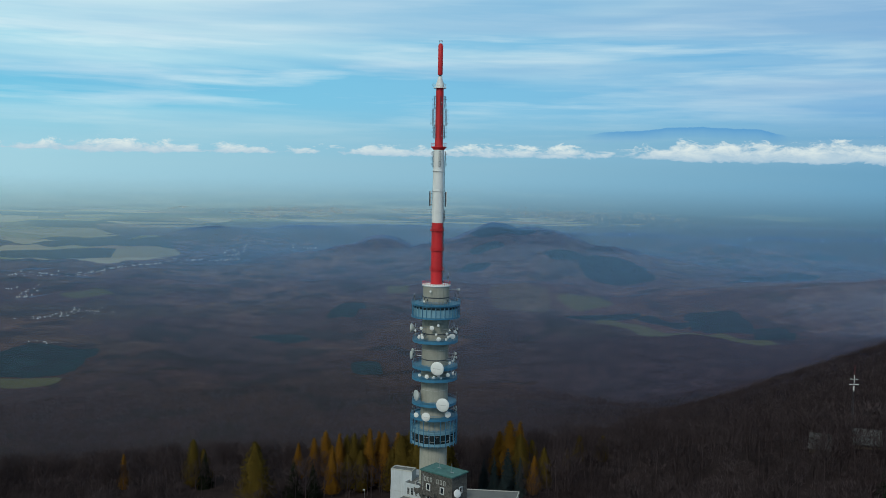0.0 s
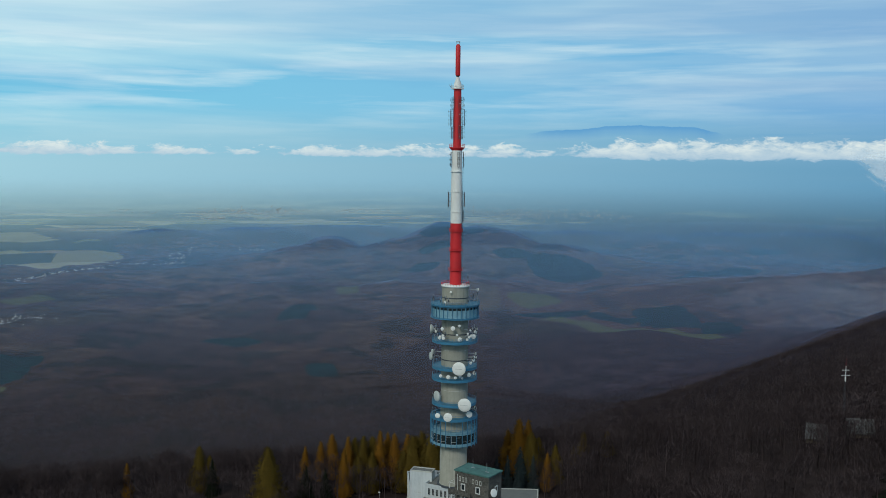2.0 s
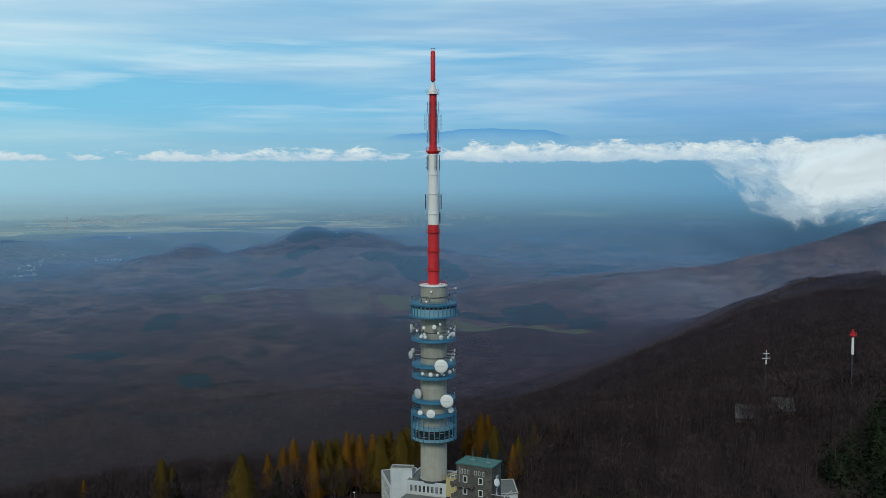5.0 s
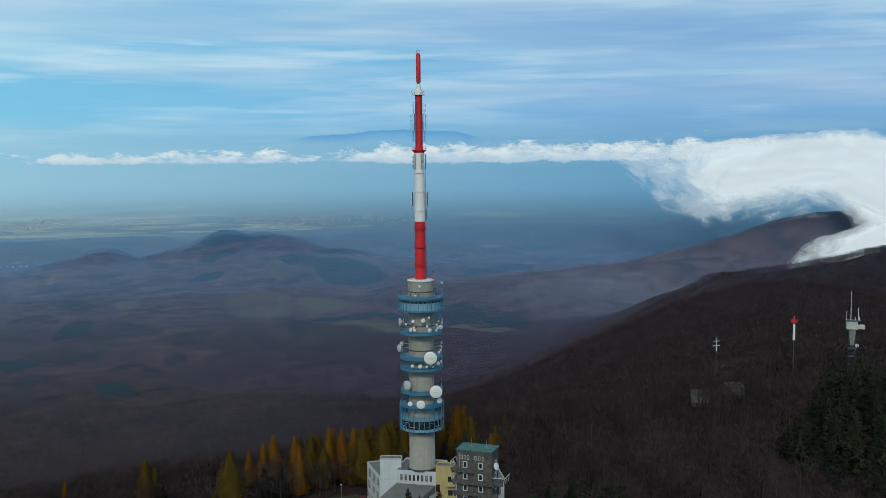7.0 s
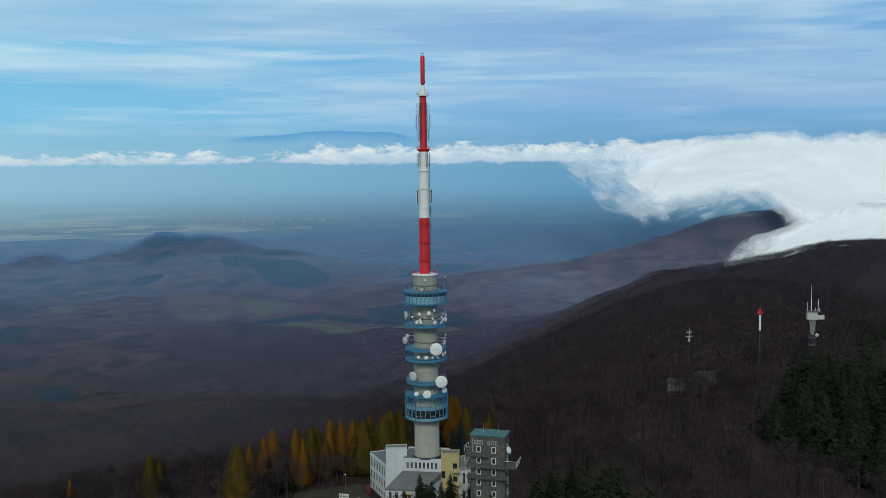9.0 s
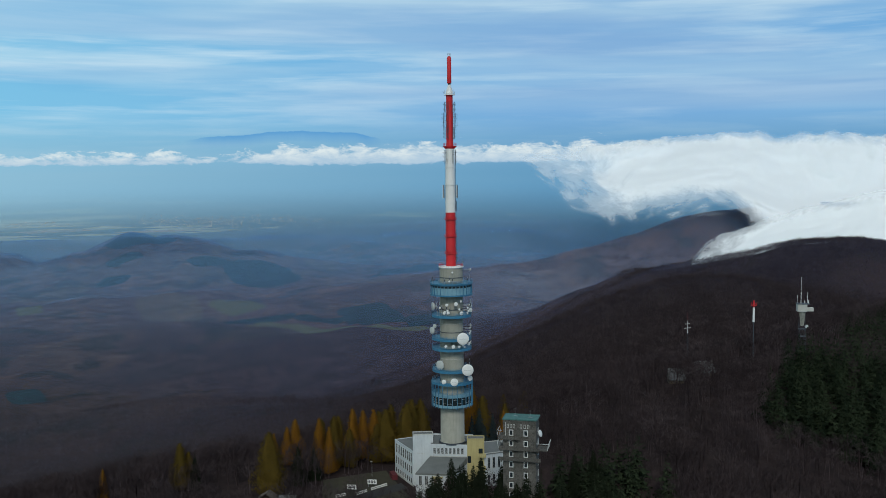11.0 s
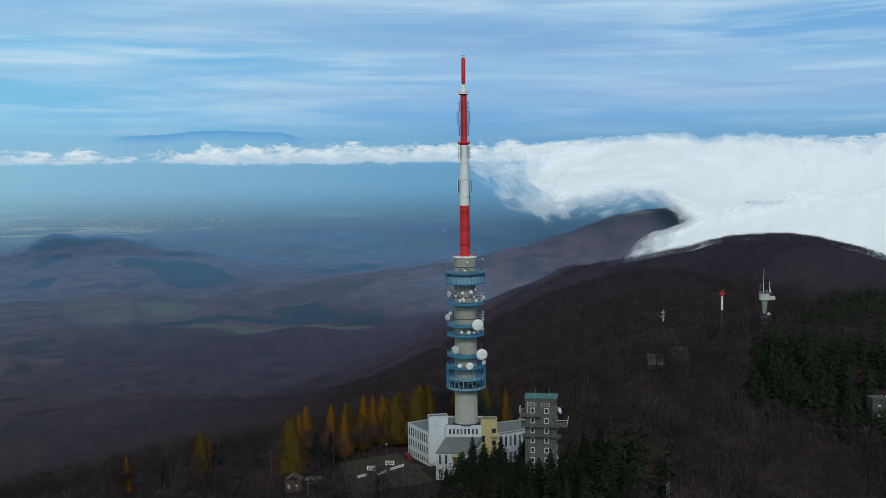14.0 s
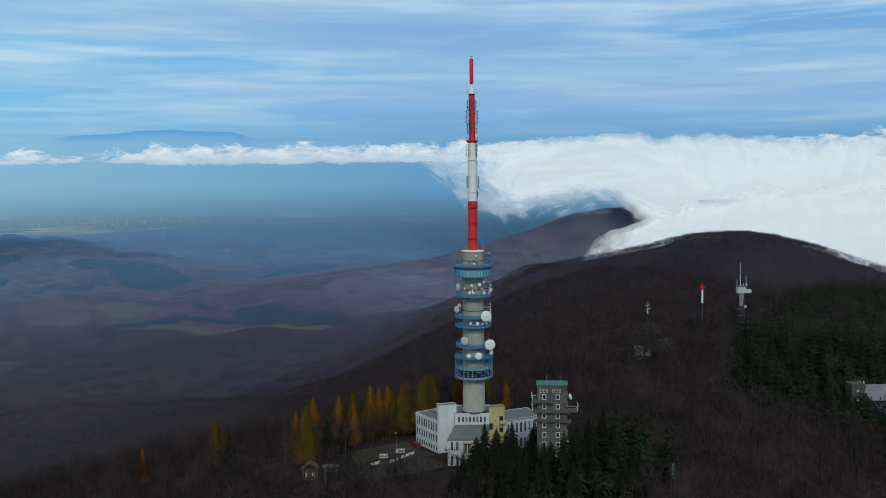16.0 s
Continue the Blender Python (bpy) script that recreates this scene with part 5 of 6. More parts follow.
def scatter(models, places, sizes, rng, cone):
    """Copies of the models, each turned and sized, as one set of arrays."""
    v_all, t_all, tone, puff, n = [], [], [], [], 0
    which = rng.randint(0, len(models), len(places))
    for m, (v, t) in enumerate(models):
        idx = np.nonzero(which == m)[0]
        if not len(idx):
            continue
        a = rng.uniform(0, 2 * np.pi, len(idx))
        c, s, k = np.cos(a), np.sin(a), sizes[idx]
        wide = k * rng.uniform(0.85, 1.25, len(idx))
        x = (v[:, 0][None] * c[:, None] - v[:, 1][None] * s[:, None]) * wide[:, None] + places[idx, 0][:, None]
        y = (v[:, 0][None] * s[:, None] + v[:, 1][None] * c[:, None]) * wide[:, None] + places[idx, 1][:, None]
        z = v[:, 2][None] * k[:, None] + places[idx, 2][:, None]
        o = outward(v, cone)
        ox, oy = o[:, 0][None] * c[:, None] - o[:, 1][None] * s[:, None], o[:, 0][None] * s[:, None] + o[:, 1][None] * c[:, None]
        puff.append(np.stack([ox, oy, np.broadcast_to(o[:, 2][None], ox.shape)], -1).reshape(-1, 3))
        v_all.append(np.stack([x, y, z], -1).reshape(-1, 3))
        t_all.append((t[None] + (np.arange(len(idx)) * len(v))[:, None, None]).reshape(-1, 3) + n)
        tone.append(np.repeat(rng.uniform(0, 1, len(idx)), len(v)))
        n += len(idx) * len(v)
    return np.concatenate(v_all), np.concatenate(t_all), np.concatenate(tone), np.concatenate(puff)


def spruce_model(seed, height, width, whorls=20, arms=9, droop=0.25, airy=0.0, power=0.85, loose=0.3, foot=0.07, sprays=4):
    """A conifer crown: whorls of arms, each with sprays of needles to both sides; loose whorls give an uneven, feathery crown."""
    rng, h = np.random.RandomState(seed), Heap()
    for w in range(whorls):
        for n in range(arms):
            if rng.uniform() < airy:
                continue
            f = min(0.985, max(0.0, (w + rng.uniform(-loose, loose)) / whorls))
            z = height * (foot + (0.99 - foot) * f)
            r = (width * 0.5 * (1 - f) ** power * rng.uniform(0.8, 1.15) + 0.04 * width) * rng.uniform(0.65, 1.15)
            a = 2 * np.pi * (n + rng.uniform(-0.45, 0.45) + 0.5 * (w % 2)) / arms
            out = np.array([np.cos(a), np.sin(a), 0.0])
            side = np.array([-np.sin(a), np.cos(a), 0.0])
            tip = out * r + (0, 0, z - droop * r + rng.normal() * 0.1)
            root = np.array([0, 0, z + 0.15 * r])
            for k in range(sprays):
                g = (k + 0.5) / sprays
                p = root + (tip - root) * g
                ln = r * (0.46 - 0.26 * g) * rng.uniform(0.7, 1.25)
                for s in (-1, 1):
                    q = p + side * s * ln + out * ln * 0.6 + (0, 0, -0.12 * ln + rng.normal() * 0.08 * r)
                    wd = out * ln * 0.3 + (0, 0, rng.normal() * 0.1 * r)
                    h.put([p - wd * 0.4, p + wd, q], [[0, 1, 2]])
            h.put([root, tip + side * 0.07 * r, tip - side * 0.07 * r + (0, 0, -0.04 * r)], [[0, 1, 2]])
    h.put([[0.02 * width, 0, height * 0.94], [-0.02 * width, 0.02, height * 0.94], [0, 0, height * 1.03]], [[0, 1, 2]])
    return h.arrays()


def conifer(name, model, height, material, label, group, trunk_r=0.3, seed=1):
    """A conifer as a thing: tapered trunk and crown."""
    v, t = model
    whole = thing(name, Matrix.Identity(4), label, "tree", group)
    part("trunk", rod((0, 0, -1.0), (0, 0, height * 0.95), trunk_r, seg=7, r2=0.03), BARK, whole)
    rng = np.random.RandomState(seed)
    crown = new("crown", soup("crown", v, t, np.full(len(v), rng.uniform(0.3, 0.7)), material, outward(v, True)))
    crown.parent = whole
    return whole


rng = np.random.RandomState(7)
eye = np.array(C)


def keep_open(x, y):
    """Where no wild tree stands: buildings, the yard, the road and the huts."""
    yard = (x > -68) & (x < 40) & (y > -24) & (y < np.where(x < -19, 24, 34)) & ~((x < -45) & (y > 18)) & ~((x < -45) & (y < -4))
    stone = (x > -6) & (x < 14) & (y > -65) & (y < -46)
    hotel = np.hypot(x - 246, y + 62) < 21
    huts = np.hypot(x - 204, y - 77) < 6
    larches = np.hypot(x + 84, y - 16) < 14
    return yard | stone | hotel | huts | larches


def conifer_wood(x, y):
    """The dark plantation on the eastern slope and the clump by the stone tower."""
    edge = 176 + 14 * np.sin(y * 0.06) + np.clip(y, 0, 400) * 0.9
    east = (x > edge) & (y < 0.58 * (x - 150) + 10 * np.sin(x * 0.05)) & (y > -150) & (x < 900)
    clump = np.hypot((x - 42) / 1.3, y + 54) < 26
    fore = np.hypot((x + 18) / 1.2, y + 88) < 26
    return east | clump | fore


SIGHT_F, SIGHT_B = np.arange(60, 2600, 20.0), np.arange(-40, 76, 0.5)
ff, bb = np.meshgrid(SIGHT_F, np.radians(SIGHT_B), indexing="ij")
SIGHT = np.maximum.accumulate((land_height(eye[0] + ff * np.sin(bb), eye[1] + ff * np.cos(bb)) + 6 - eye[2]) / ff, axis=0)


def in_sight(x, y):
    """False on slopes that the ridges hide from the air to the south."""
    f, b = np.hypot(x - eye[0], y - eye[1]), np.degrees(np.arctan2(x - eye[0], y - eye[1]))
    i = np.clip(((f - 100) / 20).astype(int), 0, len(SIGHT_F) - 1)
    j = np.clip(((b + 40) / 0.5).astype(int), 0, len(SIGHT_B) - 1)
    return (f < 300) | ((land_height(x, y) + 22 - eye[2]) / f > SIGHT[i, j] - 0.012)


def wood(near, far, spacing, bearing0=-36, bearing1=70):
    """Places for wild trees between two distances from the flight."""
    area = (far * far - near * near) * radians(bearing1 - bearing0) / 2
    n = int(area / spacing ** 2)
    r = np.sqrt(rng.uniform(near * near, far * far, n))
    b = np.radians(rng.uniform(bearing0, bearing1, n))
    x, y = eye[0] + r * np.sin(b), eye[1] + r * np.cos(b)
    ok = ~keep_open(x, y) & in_sight(x, y)
    x, y = x[ok], y[ok]
    return x, y, land_height(x, y)


def plant(name, label, models, x, y, z, sizes, material):
    v, t, tone, puff = scatter(models, np.stack([x, y, z - 0.3], 1), sizes, rng, material is NEEDLES)
    ob = new(name, soup(name, v, t, tone, material, puff))
    tagged(ob, label, "forest", kind="stuff")
    return ob


close_models = [bare_tree(s, 15.0, 3, 190, 0.38, 0.11, 0.010) for s in range(9)]
mid_models = [bare_tree(s + 20, 15.0, 0, 42, 0.40, 0.13, 0.027, 1) for s in range(6)]
far_models = [bare_tree(s + 90, 15.0, 0, 15, 0.42, 0.16, 0.06, 1) for s in range(5)]
fir_models = [spruce_model(s + 40, 1.0, 0.54, 11, 5, sprays=3) for s in range(4)]
far_firs = [spruce_model(s + 60, 1.0, 0.52, 5, 4, sprays=1) for s in range(3)]

x, y, z = wood(110, 560, 7.3)
fir = conifer_wood(x, y)
plant("bare_forest", "dense leafless brown beech and oak forest in late autumn", close_models, x[~fir], y[~fir], z[~fir], rng.uniform(0.8, 1.25, (~fir).sum()), TWIGS)
plant("fir_wood", "dark green fir plantation on the slope", fir_models, x[fir], y[fir], z[fir], rng.uniform(15, 24, fir.sum()), NEEDLES)
x, y, z = wood(560, 1450, 8.2)
fir = (rng.uniform(size=len(x)) < 0.003) | conifer_wood(x, y)
plant("bare_forest", "leafless brown forest on the farther slopes", mid_models, x[~fir], y[~fir], z[~fir], rng.uniform(0.9, 1.3, (~fir).sum()), TWIGS)
plant("fir_wood", "dark firs scattered in the farther forest", far_firs, x[fir], y[fir], z[fir], rng.uniform(13, 20, fir.sum()), NEEDLES)
x, y, z = wood(1450, 2250, 12.5)
plant("bare_forest", "distant leafless forest along the ridges", far_models, x, y, z, rng.uniform(0.8, 1.1, len(x)), TWIGS)
# closed skyline of the eastern crest
n = 5200
s = rng.uniform(0, 1, n)
x = 900 + 700 * s + rng.normal(size=n) * 20
y = np.interp(x, RIDGE[:, 0], RIDGE[:, 1]) + rng.uniform(-90, 50, n)
plant("bare_forest", "leafless forest on the crest of the eastern hill", mid_models, x, y, land_height(x, y), rng.uniform(0.6, 0.95, n), TWIGS)
n = 2600
s = rng.uniform(0, 1, n)
x, y = np.interp(s, [0, 0.4, 1.0], SPUR[:3, 0]) + rng.uniform(-60, 60, n), np.interp(s, [0, 0.4, 1.0], SPUR[:3, 1]) + rng.uniform(-30, 30, n)
plant("bare_forest", "leafless forest on the spur of the eastern hill", mid_models, x, y, land_height(x, y), rng.uniform(0.6, 0.95, n), TWIGS)

# golden larches
larch_a = conifer("larch", larch_model(101, 24, 13.0, 3000, 0.95, 0.06), 24, GOLD, "golden autumn larch at the forest edge", "larches", seed=2)
larch_b = conifer("larch", larch_model(102, 22, 15.0, 3400, 0.75, 0.04), 22, OLIVE_GOLD, "olive and gold autumn larch at the forest edge", "larches", seed=3)
spruce_a = conifer("spruce", spruce_model(103, 20, 10.5, 38, 9, 0.3, 0.05, 0.85, 1.0), 20, NEAR_NEEDLES, "dark green spruce beside the station", "spruces", seed=4)
blue_a = conifer("blue_spruce", spruce_model(104, 19, 7.5, 34, 9, 0.25, 0.0, 0.75, 0.9), 19, BLUE_NEEDLES, "dense grey-blue spruce behind the station", "blue spruces", seed=5)


def stand(model, base_h, spots):
    """Sets copies of a tree: x, y, height of its tip above sea, turn; the first spot moves the model itself."""
    for n, (px, py, tip, turn) in enumerate(spots):
        gz = ground_z(px, py) - 0.2
        k = (tip - gz) / base_h
        m = Matrix.Translation((px, py, gz)) @ Matrix.Rotation(radians(turn), 4, "Z")
        ob = model if n == 0 else copy_thing(model, m)
        broad = k * (0.82 + 0.42 * ((n * 0.618) % 1.0))
        ob.matrix_basis = m @ Matrix.Diagonal((broad, broad * 0.95, k, 1))


stand(larch_a, 24, [(-28.5, 54, 24.5, 0), (-22, 57, 22, 40), (-43, 62, 19.5, 130), (-51, 76, 16.5, 200), (-56, 73, 14, 20), (-44, 42, 20, 250), (-16, 58, 21.5, 300), (-25, 62, 21, 55),
                    (34, 55, 29, 10), (39, 60, 27, 100), (43, 33, 20, 170), (30, 62, 22, 60), (-63, 71, 12, 90), (-142, 64, 7.5, 0)])
stand(larch_b, 22, [(-36, 60, 20, 80), (-32, 66, 18, 15), (-40, 68, 17, 95), (-12, 62, 19, 190), (38, 46, 25, 70), (48, 41, 21, 130), (-6, 40, 27, 15), (4, 46, 27, 160), (-14, 46, 24, 215), (-75, 30, 24.5, 0), (-109, 60, 16, 50), (-18, 48, 17, 110), (-32, 48, 16, 200), (-10, 50, 25, 240), (-2, 44, 28, 30), (6, 52, 24, 75), (-38, 52, 13, 300), (46, 72, 15, 10),
                    (62, 70, 12, 140), (70, 84, 14, 220), (-105, 62, 11, 20), (80, 78, 16, 310)])
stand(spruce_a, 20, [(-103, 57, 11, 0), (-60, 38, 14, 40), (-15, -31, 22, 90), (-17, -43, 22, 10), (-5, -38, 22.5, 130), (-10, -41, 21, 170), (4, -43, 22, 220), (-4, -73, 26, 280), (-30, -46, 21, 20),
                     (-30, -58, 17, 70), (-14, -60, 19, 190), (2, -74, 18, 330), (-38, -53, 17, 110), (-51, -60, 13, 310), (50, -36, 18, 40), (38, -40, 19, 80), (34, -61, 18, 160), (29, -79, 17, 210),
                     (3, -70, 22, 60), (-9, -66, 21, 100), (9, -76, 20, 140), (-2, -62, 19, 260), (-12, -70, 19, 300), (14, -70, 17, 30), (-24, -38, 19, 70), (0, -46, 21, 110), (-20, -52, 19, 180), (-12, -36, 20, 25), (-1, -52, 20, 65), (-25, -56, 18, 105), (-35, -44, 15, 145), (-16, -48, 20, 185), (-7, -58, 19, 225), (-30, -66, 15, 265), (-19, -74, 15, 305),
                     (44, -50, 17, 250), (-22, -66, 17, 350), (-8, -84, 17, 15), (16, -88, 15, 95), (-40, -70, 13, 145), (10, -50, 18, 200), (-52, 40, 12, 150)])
stand(blue_a, 19, [(26, 34, 19, 0), (32, 38, 21.5, 60), (37, 33, 19, 130), (30, 28, 15, 210), (22, 40, 16, 280)])

# ---- masts, huts and the yard ----
def lattice(bm, w0, w1, z0, z1, steps, r=0.06):
    """A four-legged braced steel frame."""
    for sx, sy in ((-1, -1), (1, -1), (1, 1), (-1, 1)):
        rod((sx * w0 / 2, sy * w0 / 2, z0), (sx * w1 / 2, sy * w1 / 2, z1), r, bm, 4)
    for k in range(steps):
        f0, f1 = k / steps, (k + 1) / steps
        a, b = (w0 + (w1 - w0) * f0) / 2, (w0 + (w1 - w0) * f1) / 2
        za, zb = z0 + (z1 - z0) * f0, z0 + (z1 - z0) * f1
        for c, d in (((-1, -1), (1, -1)), ((1, -1), (1, 1)), ((1, 1), (-1, 1)), ((-1, 1), (-1, -1))):
            rod((c[0] * a, c[1] * a, za), (d[0] * b, d[1] * b, zb), r * 0.6, bm, 3)
            rod((d[0] * b, d[1] * b, zb), (c[0] * b, c[1] * b, zb), r * 0.6, bm, 3)
    return bm


g = ground_z(204, 92)
relay = thing("relay_mast", pose(204, 92, g), "thin lattice mast with white cross-arm aerials and a red tip", "mast")
h = 46 - g
part("lattice", lattice(bmesh.new(), 1.0, 0.5, -0.5, h - 3, 14, 0.022), DARK_STEEL, relay)
part("tip", lattice(bmesh.new(), 0.5, 0.3, h - 3, h + 3, 5, 0.025), RED_BOX, relay, "slim dark red lattice tip")
bm = bmesh.new()
rod((0, 0, h - 10), (0, 0, h - 2), 0.16, bm)
rod((-1.9, 0, h - 4), (1.9, 0, h - 4), 0.15, bm)
rod((-2.4, 0, h - 6.6), (2.4, 0, h - 6.6), 0.15, bm)
part("crossarms", bm, DISH_WHITE, relay)
bm = block((0.6, 0.5, 2.2), Matrix.Translation((0, 0, h - 8.6)), bevel=0.08)
part("aerial_box", bm, DISH_WHITE, relay)

g = ground_z(258, 93)
h = 53 - g
pole = thing("signal_mast", pose(258, 93, g), "red and white tubular mast with a red head", "mast")
part("lower_tube", rod((0, 0, -0.5), (0, 0, h - 14), 0.32, seg=12, r2=0.32), DARK_STEEL, pole)
part("white_tube", rod((0, 0, h - 14), (0, 0, h - 4.5), 0.7, seg=12, r2=0.65), MAST_WHITE, pole)
head = part("red_head", rod((0, 0, h - 4.5), (0, 0, h), 0.6, seg=12, r2=0.4), MAST_RED, pole)
part("head_ring", ring(0.5, 1.8, h - 3.4, h - 3.0, 16), MAST_RED, head)
for k in range(6):
    part("aerial", rod(polar(1.7, 60 * k, h - 3.6), polar(1.7, 60 * k, h - 1.4), 0.13), MAST_RED, head)

g = ground_z(305, 98)
wt_ = thing("relay_tower", pose(305, 98, g, 0, 0, -35), "slim relay tower with a pale boxed head, platforms and aerials", "tower")
h = 47 - g
part("stem", lathe([(1.0, h - 15), (1.5, h - 11), (2.2, h - 5)], 4, smooth=False), CONCRETE, wt_)
part("lattice", lattice(bmesh.new(), 4.4, 3.6, -0.5, h - 5, 9, 0.08), DARK_STEEL, wt_)
part("head", block((6.2, 5.2, 5.0), Matrix.Translation((-0.4, 0, h - 2.6)), bevel=0.15), PALE_CONCRETE, wt_)
part("annex", block((4.6, 3.4, 2.6), Matrix.Translation((4.6, 0, h - 3.6)), bevel=0.2), PALE_CONCRETE, wt_)
roof_deck = part("roof_deck", block((8.6, 6.0, 0.4), Matrix.Translation((0.4, 0, h + 0.2))), DARK_STEEL, wt_)
for x, top, r in ((-1.0, 18.0, 0.1), (-1.0, 8.0, 0.22), (-3.4, 6.0, 0.12), (3.2, 8.0, 0.16), (3.8, 2.6, 0.25), (1.4, 2.2, 0.2)):
    part("aerial", rod((x, 0, h), (x, 0, h + top), r), MAST_WHITE, wt_)
for z in (h - 17, h - 22):
    part("platform", block((4.2, 4.0, 0.25), Matrix.Translation((0, 0, z))), DARK_STEEL, wt_)
part("side_dish", rod((2.6, -1.2, h - 15), (2.6, -1.9, h - 15), 1.1, seg=16), DISH_GREY, wt_)

g = ground_z(43, -89)
pylon = thing("power_pylon", pose(43, -89, g, 0, 0, 30), "small grey lattice power pylon with cross-arms", "pylon")
part("lattice", lattice(bmesh.new(), 2.2, 0.8, -0.5, 8.5 - g, 9, 0.07), DARK_STEEL, pylon)
bm = bmesh.new()
for k in (0.6, 2.4, 4.2):
    rod((-2.2, 0, 8.3 - g - k), (2.2, 0, 8.3 - g - k), 0.12, bm, 4)
part("crossarms", bm, GREY_STEEL, pylon)


def cabin(px, py, turn, w, d, label):
    """A steep-roofed timber cabin."""
    g = ground_z(px, py)
    whole = thing("cabin", pose(px, py, g, 0, 0, turn), label, "cabin", "cabins in the forest")
    part("walls", block((w * 0.8, d * 0.9, 4.0), Matrix.Translation((0, 0, 1.7)), bevel=0.05), WOOD, whole)
    for s in (-1, 1):
        m = Matrix.Translation((s * w * 0.27, 0, 5.6)) @ Matrix.Rotation(radians(52 * s), 4, "Y")
        part("roof_slope", block((w * 0.92, d, 0.25), m, bevel=0.03), TIN, whole)
    bm = bmesh.new()
    a = [bm.verts.new(p) for p in ((-w * 0.4, -d * 0.44, 3.6), (w * 0.4, -d * 0.44, 3.6), (0, -d * 0.44, 8.2))]
    b = [bm.verts.new(p) for p in ((-w * 0.4, d * 0.44, 3.6), (w * 0.4, d * 0.44, 3.6), (0, d * 0.44, 8.2))]
    bm.faces.new(a), bm.faces.new(b[::-1])
    part("gable", bm, WOOD, whole)
    part("window", block((1.6, 0.1, 1.5), Matrix.Translation((0, -d * 0.455, 2.2))), GLASS, whole)
    return whole


cabin(182, 75, 62, 9, 10, "steep-roofed timber cabin with grey tin roof among trees")
cabin(206, 80, 75, 9, 13, "steep-roofed timber cabin with grey tin roof among trees")

# ski lift shed and timber frame by the yard
g = ground_z(-80, 14)
shed = thing("timber_shed", pose(-80, 14, g, 0, 0, -30), "small dark timber shed with a pitched roof", "shed")
part("walls", block((7, 5, 5.5), Matrix.Translation((0, 0, 2.6)), bevel=0.05), WOOD, shed)
for s in (-1, 1):
    part("roof_slope", block((4.6, 5.8, 0.2), Matrix.Translation((s * 1.9, 0, 6.3)) @ Matrix.Rotation(radians(32 * s), 4, "Y")), WOOD, shed)
for x in (-1.8, 1.6):
    part("window", block((1.1, 0.1, 2.0), Matrix.Translation((x, -2.53, 2.6))), FRAME_WHITE, shed)
g = ground_z(-74, 5)
frame_ = thing("gate_structure", pose(-74, 5, g, 0, 0, -25), "pale weathered timber gate frame with a flat top", "frame")
for x in (-2.6, 2.6):
    for y in (-1.4, 1.4):
        part("post", block((0.35, 0.35, 7.0), Matrix.Translation((x, y, 3.2))), TIMBER_PALE, frame_)
part("top", block((7.4, 4.2, 0.35), Matrix.Translation((0, 0, 6.9)), bevel=0.03), TIMBER_PALE, frame_)
for y in (-1.4, 1.4):
    part("beam", block((6.0, 0.25, 0.4), Matrix.Translation((0, y, 5.2))), TIMBER_PALE, frame_)
part("jib", rod((-1.5, 0, 6.9), (2.6, 0, 9.4), 0.16), TIMBER_PALE, frame_)


def flat_patch(name, poly, material, label, lift=0.06):
    """A thin paved or grassed area that follows the ground."""
    xs, ys = [p[0] for p in poly], [p[1] for p in poly]
    n, m = 14, 10
    bm = bmesh.new()
    grid = []
    for i in range(n + 1):
        row = []
        for j in range(m + 1):
            u, v = i / n, j / m
            px = (1 - v) * ((1 - u) * poly[0][0] + u * poly[1][0]) + v * ((1 - u) * poly[3][0] + u * poly[2][0])
            py = (1 - v) * ((1 - u) * poly[0][1] + u * poly[1][1]) + v * ((1 - u) * poly[3][1] + u * poly[2][1])
            row.append(bm.verts.new((px, py, ground_z(px, py) + lift)))
        grid.append(row)
    for i in range(n):
        for j in range(m):
            bm.faces.new((grid[i][j], grid[i + 1][j], grid[i + 1][j + 1], grid[i][j + 1]))
    ob = part(name, bm, material)
    return tagged(ob, label, name, kind="structure")


GRASS = surface("worn_grass", (0.042, 0.038, 0.018), (0.024, 0.019, 0.012), 0.95, scale=0.12, fine=25)
flat_patch("lawn", [(-62, -8), (-24, -14), (-20, 32), (-50, 36)], GRASS, "worn autumn lawn beside the station", 0.3)
flat_patch("road", [(-66, -4), (-20, 4), (-20, 12), (-66, 5)], ASPHALT, "narrow grey asphalt road to the station", 0.42)
for px, py, turn in ((-33, 14.5, -32), (-43, 13.0, -30)):
    g = ground_z(px, py)
    board = thing("banner_board", pose(px, py, g + 0.3, 0, 0, turn), "white banner board with dark unreadable wording", "sign", "banner boards")
    part("panel", block((4.2, 0.12, 2.1), Matrix.Translation((0, 0, 2.4)), bevel=0.02), DISH_WHITE, board)
    for x in (-1.7, 1.7):
        part("post", block((0.14, 0.14, 3.0), Matrix.Translation((x, 0.12, 1.4))), GREY_STEEL, board)
    bm = bmesh.new()
    for x, w in ((-1.2, 0.8), (0.0, 0.9), (1.2, 0.8)):
        block((w, 0.03, 0.7), Matrix.Translation((x, -0.075, 2.3)), bm)
        block((w * 0.5, 0.03, 0.3), Matrix.Translation((x, -0.075, 2.95)), bm)
    part("lettering", bm, DARK_STEEL, board)
